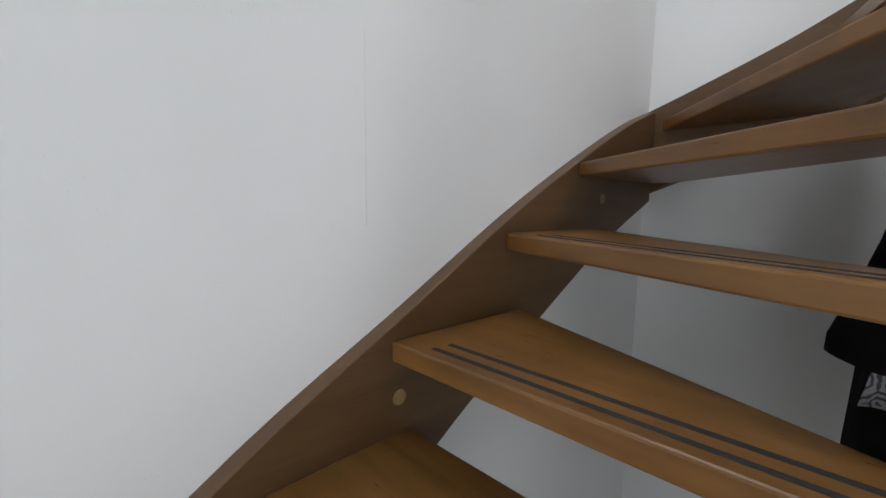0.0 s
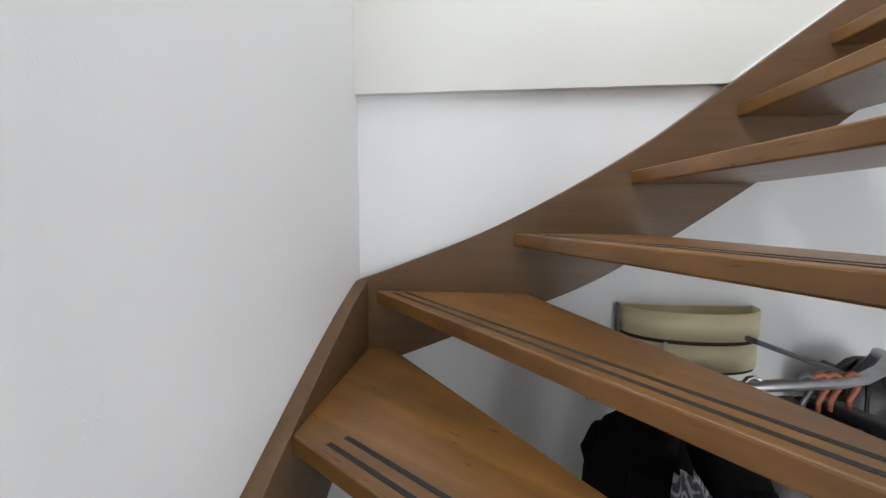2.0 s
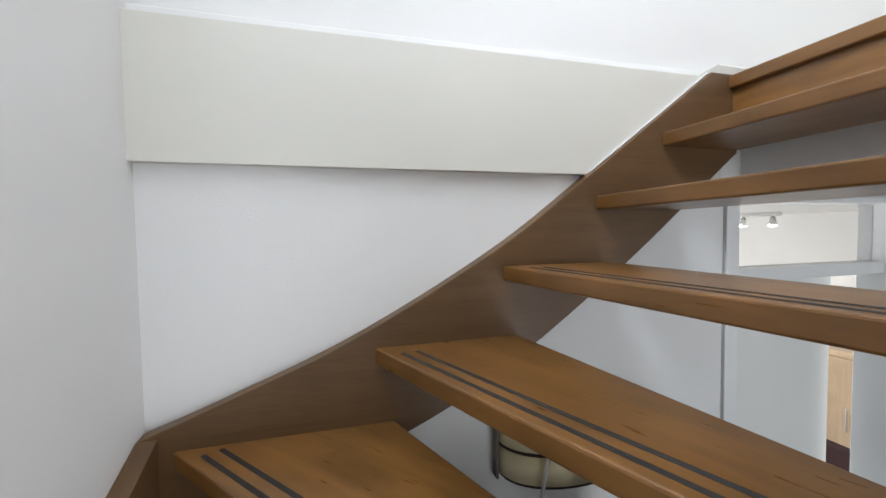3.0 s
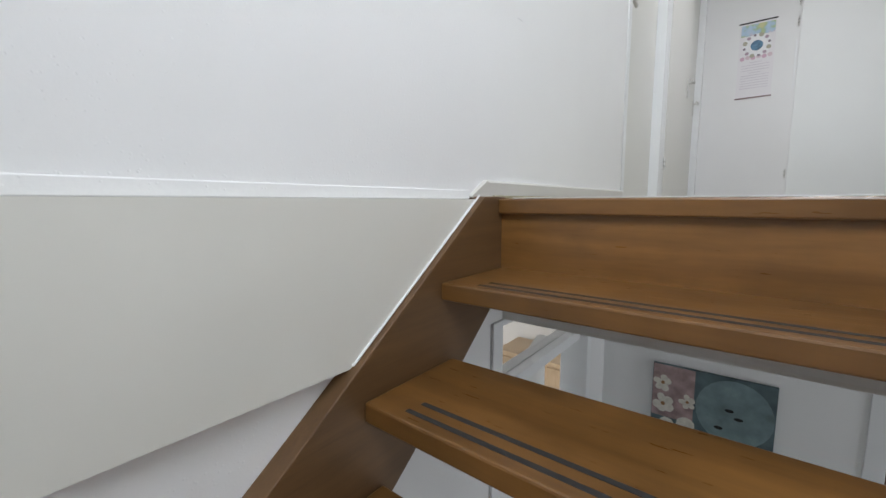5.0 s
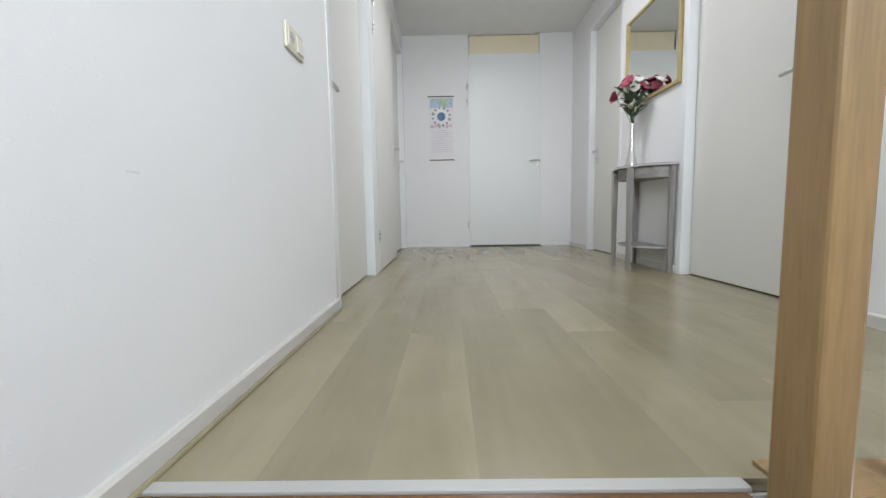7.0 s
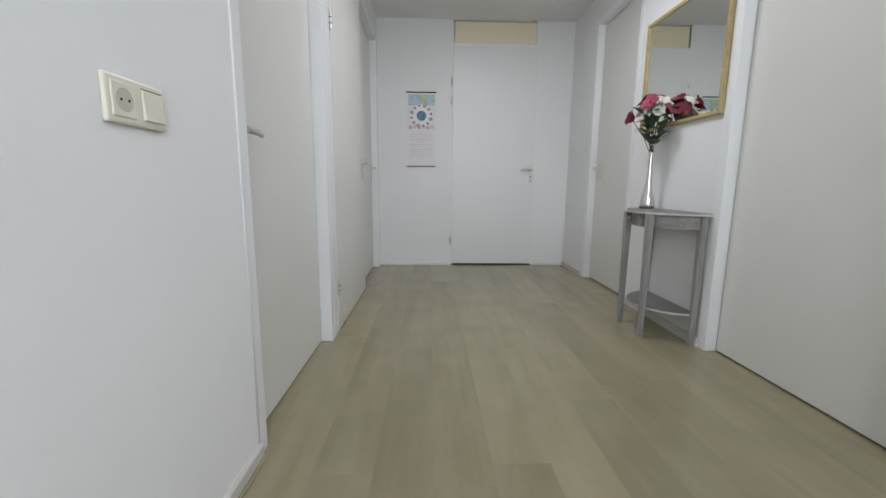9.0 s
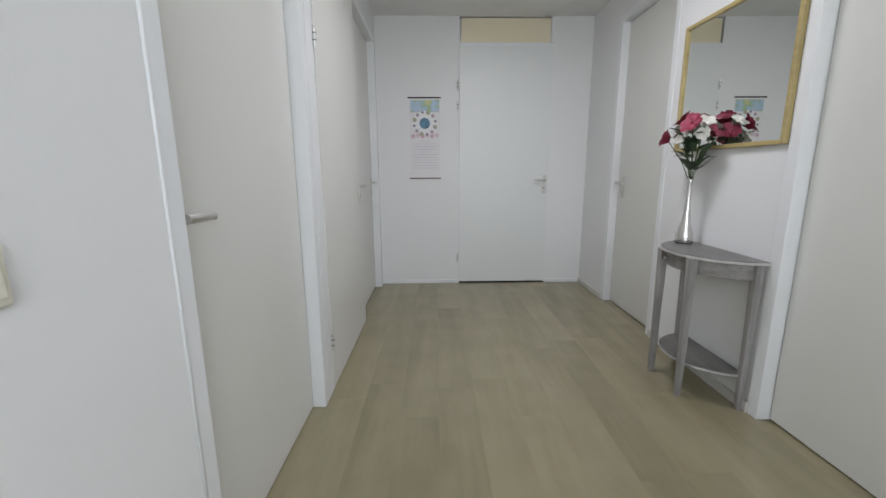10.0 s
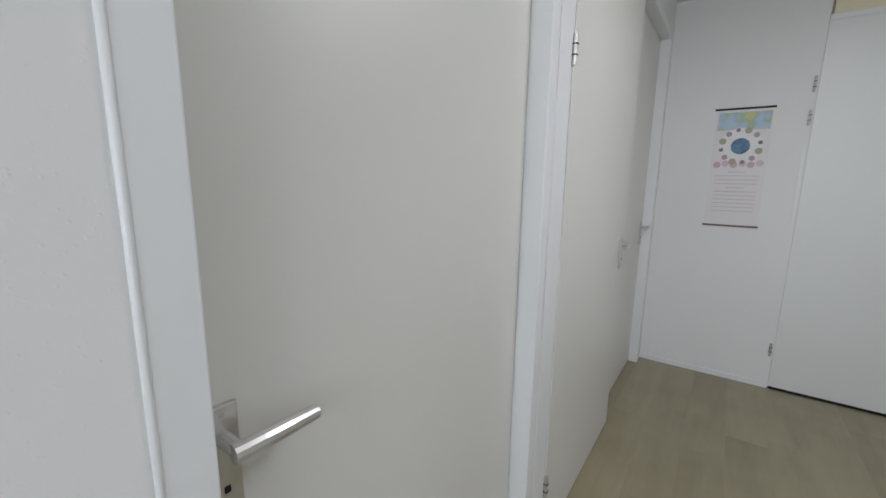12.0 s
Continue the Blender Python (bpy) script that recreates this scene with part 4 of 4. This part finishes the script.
part("inner_hoop", tube(inner, 0.020, 10), CH, ch, "", True)
part("back_splat", tube([(0.0, 0.15, 1.25), (0.0, 0.13, 1.46)], 0.028, 10), CH, ch, "", True)
sofa = empty("sofa", "pale grey upholstered sofa in the living room", "sofa", (2.25, 3.2, GROUND))
SOFA = mat("pale_grey_fabric", (0.42, 0.45, 0.48), 0.9, vary=0.08, bump=0.3)
part("seat", box((-0.5, -0.4, 0.12), (0.9, 0.35, 0.44), 0.05), SOFA, sofa)
part("backrest", box((-0.5, 0.30, 0.12), (0.9, 0.50, 0.85), 0.05), SOFA, sofa)
part("armrest", box((-0.66, -0.4, 0.12), (-0.49, 0.5, 0.62), 0.05), SOFA, sofa)
for sx in (-0.6, 0.85):
    for sy in (-0.34, 0.44):
        part("foot", tube([(sx, sy, 0.0), (sx, sy, 0.13)], 0.02, 8), GAP, sofa)

# coat rail under the stairs
RA, RB = Vector((0.492, -0.970, -1.034)), Vector((0.375, -0.235, -1.020))
rail = empty("coat_rail", "wall-mounted grey metal coat rail under the stairs", "coat rail", (0, 0, 0))
RAILM = mat("grey_rail_steel", (0.40, 0.40, 0.41), 0.32, 0.8, vary=0.1, scale=30)
part("tube", tube([RA, RA.lerp(RB, 0.70), RA.lerp(RB, 0.78) + Vector((-0.006, 0, 0.004)), (0.372, -0.345, -1.008), (0.325, -0.285, -0.998), (0.255, -0.248, -1.008)], 0.0125, 14), RAILM, rail, "round steel tube", True)
part("end_cap", tube([RA - (RB - RA).normalized() * 0.004, RA + (RB - RA).normalized() * 0.010], 0.0132, 14), mat("grey_cap", (0.28, 0.28, 0.29), 0.5), rail, "dark end cap", True)
DARKM = mat("dark_steel_bar", (0.16, 0.16, 0.17), 0.4, 0.7)
part("wall_arm", tube([(0.255, -0.248, -1.008), (0.16, -0.20, -1.085), (0.10, -0.17, -1.12), (0.0, -0.16, -1.125)], 0.010, 8), DARKM, rail)
part("stay_bar", tube([(0.0, -0.47, -1.018), (0.10, -0.46, -1.020), (0.135, -0.44, -1.026), (0.135, -0.20, -1.112)], 0.0075, 8), DARKM, rail, "thin dark steel stay beside the lamp")

HANG = mat("terracotta_plastic", (0.42, 0.12, 0.055), 0.45, vary=0.1)


def garment(name, t, w, d, length, material, label, category="coat", seed=0, lean=0.0, sleeves=True, hook=HANG, flare=1.25, shift=0.0):
    """A garment on a hanger over the rail: shoulders, body with folds, sleeves."""
    rnd = random.Random(seed)
    c = RA.lerp(RB, t)
    ang = math.atan2(RB.y - RA.y, RB.x - RA.x) - math.pi / 2
    g = empty(name, label, category, (c.x, c.y, c.z))
    g.rotation_euler = (0, 0, ang + radians(lean))
    bm = bmesh.new()
    n, rows = 32, 18
    ph = rnd.uniform(0, 6)
    rings = []
    for i in range(rows + 1):
        v = i / rows
        z = -0.060 - length * v
        if v < 0.12:
            half = w * (0.40 + 0.60 * (v / 0.12) ** 0.55)
            dep = d * (0.78 + 0.22 * v / 0.12)
        else:
            half = w * (1.0 + (flare - 1) * (v - 0.12))
            dep = d * (1.0 + 0.9 * (flare - 1) * (v - 0.12))
        ring = []
        for k in range(n):
            a = 2 * math.pi * k / n
            fold = 1 + 0.16 * v * math.sin(5 * a + ph + 2 * v) + 0.08 * math.sin(9 * a + 1.7 * ph + 3 * v)
            fold += 0.10 * noise.noise(Vector((math.cos(a) * 2 + seed, math.sin(a) * 2, v * 5)))
            ca, sa = math.cos(a), math.sin(a)
            ring.append(bm.verts.new((half * (abs(ca) ** 0.8) * (1 if ca > 0 else -1) * (0.97 + 0.03 * fold), shift * min(1.0, 0.35 + 3 * v) + dep * sa * fold, z + (0.015 * math.sin(3 * a + ph) if i == rows else 0))))
        rings.append(ring)
    for r0, r1 in zip(rings, rings[1:]):
        for k in range(n):
            bm.faces.new((r0[k], r1[k], r1[(k + 1) % n], r0[(k + 1) % n]))
    bm.faces.new(rings[0])
    bm.faces.new(rings[-1][::-1])
    bmesh.ops.recalc_face_normals(bm, faces=bm.faces)
    part("body", bm, material, g, "", True)
    if sleeves:
        for s in (-1, 1):
            pts = [(s * w * 0.66, shift, -0.140), (s * w * 0.84, shift - 0.006, -0.20), (s * w * 0.90, shift - 0.012, -0.36), (s * w * 0.88, shift - 0.02, -0.60)]
            part("sleeve", tube(pts, 0.05, 14, None, [d * 0.62, d * 0.66, d * 0.6, d * 0.5]), material, g, "", True)
    part("collar", tube([(-0.045, shift * 0.4, -0.080), (-0.02, shift * 0.4 - 0.022, -0.072), (0.02, shift * 0.4 - 0.022, -0.072), (0.045, shift * 0.4, -0.080)], 0.011, 8), material, g, "", True)
    hk = [(0, 0, -0.085), (0, 0, -0.040), (0.003, 0.006, -0.018)]
    hk += [(0, 0.0195 * math.cos(a), 0.0195 * math.sin(a)) for a in (radians(q) for q in (-40, 0, 40, 80, 120, 160, 195))]
    part("hanger_hook", tube(hk, 0.0052, 8), hook, g, "terracotta plastic hanger hook" if hook is HANG else "wire hanger hook", True)
    return g


CBLK = mat("black_wool", (0.007, 0.006, 0.007), 0.9, specular=0.08, vary=0.3, scale=20, bump=0.4, bump_scale=250)
CBLK2 = mat("black_nylon", (0.012, 0.012, 0.015), 0.5, specular=0.2, vary=0.3, scale=15, bump=0.2)
CGRY = mat("pale_grey_fleece", (0.46, 0.45, 0.48), 0.95, specular=0.08, vary=0.12, scale=30, bump=0.5)
CBRN = mat("brown_fur_trim", (0.11, 0.075, 0.045), 0.95, specular=0.08, vary=0.5, scale=60, bump=0.9, bump_scale=120)
COAT = "coats on the rail"
long_coat = garment("coat", 0.19, 0.155, 0.052, 0.86, CBLK, "long black wool coat on a terracotta hanger", seed=1, lean=4, flare=1.7, shift=-0.050)
part("hanging_sleeve", tube([(0.085, -0.055, -0.12), (0.125, -0.085, -0.20), (0.150, -0.130, -0.33), (0.155, -0.165, -0.43), (0.155, -0.172, -0.455)], 0.05, 16, None, [0.046, 0.055, 0.052, 0.050, 0.044]), CBLK, long_coat, "", True)
hood = bmesh.new()
bmesh.ops.create_icosphere(hood, subdivisions=3, radius=1.0)
for v in hood.verts:
    q = v.co.copy()
    k = 1 + 0.16 * noise.noise(q * 1.8 + Vector((5, 2, 1)))
    v.co = Vector((0.01 + q.x * 0.080 * k, -0.030 + q.y * 0.040 * k, -0.072 + q.z * 0.036 * k))
part("hood", hood, CBLK, long_coat, "folded black hood", True)
for g in (long_coat,
          garment("coat", 0.33, 0.150, 0.066, 0.80, CBLK, "black wool jacket on a terracotta hanger", seed=2, lean=-3, shift=0.012),
          garment("coat", 0.60, 0.170, 0.028, 0.82, CBLK2, "black quilted nylon coat on a hanger", seed=4, lean=3, hook=DARKM),
          garment("coat", 0.645, 0.190, 0.048, 0.75, CBRN, "brown furry coat on a terracotta hanger", seed=6, lean=-2),
          garment("coat", 0.68, 0.175, 0.035, 0.75, CBLK, "black coat with dull finish on a terracotta hanger", seed=5),
          garment("coat", 0.735, 0.180, 0.040, 0.72, CBLK2, "black padded coat beside the cap", seed=7)):
    tagged(g, group=COAT)
tagged(garment("jacket", 0.45, 0.112, 0.024, 0.17, CGRY, "pale grey fleece jacket on a wire hanger", "jacket", 3, hook=CHROME, shift=0.045, sleeves=False), group=COAT)

# patterned scarf hung over the coats
scm = bpy.data.materials.new("leaf_pattern_cloth")
scm.use_nodes = True
sn, sk_ = scm.node_tree.nodes, scm.node_tree.links
stc, sep3, sr = sn.new("ShaderNodeTexCoord"), sn.new("ShaderNodeSeparateXYZ"), sn.new("ShaderNodeValToRGB")
leafy = sn.new("ShaderNodeTexNoise")
leafy.inputs["Scale"].default_value, leafy.inputs["Detail"].default_value = 24, 3
sk_.new(stc.outputs["Object"], sep3.inputs[0])
sk_.new(stc.outputs["Object"], leafy.inputs["Vector"])


def cloth_math(op, a, b):
    nd = sn.new("ShaderNodeMath")
    nd.operation = op
    for slot, val in ((0, a), (1, b)):
        if isinstance(val, float):
            nd.inputs[slot].default_value = val
        else:
            sk_.new(val, nd.inputs[slot])
    return nd.outputs[0]


zig = cloth_math('PINGPONG', sep3.outputs[1], 0.021)
rows3 = cloth_math('ADD', cloth_math('MULTIPLY', sep3.outputs[2], 1.0), cloth_math('MULTIPLY', zig, 1.3))
wob = cloth_math('ADD', rows3, cloth_math('MULTIPLY', leafy.outputs["Fac"], 0.12))
fine3 = cloth_math('MULTIPLY', cloth_math('PINGPONG', wob, 0.012), 83.0)
sr.color_ramp.elements[0].position, sr.color_ramp.elements[0].color = 0.36, (0.13, 0.13, 0.145, 1)
sr.color_ramp.elements[1].position, sr.color_ramp.elements[1].color = 0.60, (0.60, 0.60, 0.63, 1)
sk_.new(fine3, sr.inputs[0])
sk_.new(sr.outputs[0], sn["Principled BSDF"].inputs["Base Color"])
sn["Principled BSDF"].inputs["Roughness"].default_value = 0.8
scarf = empty("scarf", "grey and white leaf patterned scarf between the black coats", "scarf", (0.655, -0.85, -1.10))
bm = bmesh.new()
left_edge = curve_through([(0.0, -0.018), (0.07, -0.035), (0.16, -0.050), (0.30, -0.078), (0.46, -0.105)], 21)
right_edge = curve_through([(0.0, 0.018), (0.07, 0.060), (0.16, 0.098), (0.30, 0.065), (0.46, 0.010)], 21)
grid = []
for (h, ya), (_, yb) in zip(left_edge, right_edge):
    grid.append([bm.verts.new((0.010 * math.sin(j * 1.4 + 5 * h) + 0.02 * h - 0.03 * (1 - min(1, h * 8)), ya + (yb - ya) * j / 8, -h)) for j in range(9)])
for i in range(21):
    for j in range(8):
        bm.faces.new((grid[i][j], grid[i + 1][j], grid[i + 1][j + 1], grid[i][j + 1]))
bmesh.ops.solidify(bm, geom=list(bm.faces), thickness=0.006)
part("cloth", bm, scm, scarf, "", True)

# leather cap on the wall
cap = empty("leather_cap", "black leather cap hung beside the coat rail", "cap", (0.115, -0.150, -1.185))
LEATHER = mat("black_leather", (0.012, 0.010, 0.010), 0.40, specular=0.4, vary=0.4, scale=25, bump=0.35, bump_scale=60)
bm = bmesh.new()
bmesh.ops.create_icosphere(bm, subdivisions=3, radius=1.0)
for v in bm.verts:
    q = v.co.copy()
    k = 1 + 0.09 * noise.noise(q * 2.3) + 0.04 * math.sin(6 * math.atan2(q.y, q.x))
    v.co = Vector((q.x * 0.078 * k, q.y * 0.112 * k * (1 - 0.25 * max(q.z, 0)), max(q.z, -0.8) * 0.118 * k))
part("crown", bm, LEATHER, cap, "", True)
for i in range(7):
    a = radians(-75 + 25 * i)
    part("seam", tube([(0.075 * math.cos(a) * q, 0.108 * math.sin(a) * q, 0.116 * h) for q, h in ((0.25, 0.96), (0.62, 0.78), (0.90, 0.42), (1.01, -0.05), (0.92, -0.5))], 0.0055, 6), LEATHER, cap, "raised leather fold", True)
part("ear_flap", tube([(0.05, 0.085, -0.03), (0.055, 0.105, -0.10), (0.045, 0.10, -0.16)], 0.02, 10, None, [0.022, 0.026, 0.012]), LEATHER, cap, "", True)
part("button", lathe([(0.012, 0.0), (0.008, 0.007), (0.001, 0.009)], (0.0, 0.0, 0.106), 12), LEATHER, cap, "", True)
part("hook_peg", tube([(-0.115, 0.0, 0.02), (-0.03, 0.0, 0.03)], 0.008, 8), STEEL, cap)

knob = empty("coat_hook", "small round grey metal coat hook on the wall", "coat hook", (0.0, -0.038, -1.138))
part("disc", lathe([(0.016, 0.0), (0.016, 0.008), (0.010, 0.014), (0.001, 0.015)], sides=18), STEEL, knob, "", True).matrix_local = Matrix.Rotation(radians(90), 4, 'Y')


# crumpled orange cloth tucked behind the last coat
cloth = empty("orange_cloth", "crumpled faded orange cloth hanging under the cap", "cloth", (0.20, -0.085, -1.30))
bm = bmesh.new()
bmesh.ops.create_icosphere(bm, subdivisions=3, radius=1.0)
for v in bm.verts:
    q = v.co.copy()
    k = 1 + 0.30 * noise.noise(q * 1.9 + Vector((3, 1, 7))) + 0.10 * noise.noise(q * 5.0)
    v.co = Vector((q.x * 0.03 * k, q.y * 0.048 * k, q.z * 0.060 * k))
part("folds", bm, mat("faded_orange_cloth", (0.36, 0.12, 0.06), 0.9, vary=0.3, scale=30, bump=0.4), cloth, "", True)
part("hanging_loop", tube([(0.0, 0.0, 0.05), (-0.05, 0.01, 0.10), (-0.20, 0.015, 0.11)], 0.004, 6), LEATHER, cloth, "dark hanging loop")

structure("trim_scuff", box((0.0, 0.176, 0.5195), (0.0006, 0.204, 0.5225)), mat("grey_scuff", (0.70, 0.70, 0.70), 0.9), "small grey scuff mark on the white wall", "scuff mark")
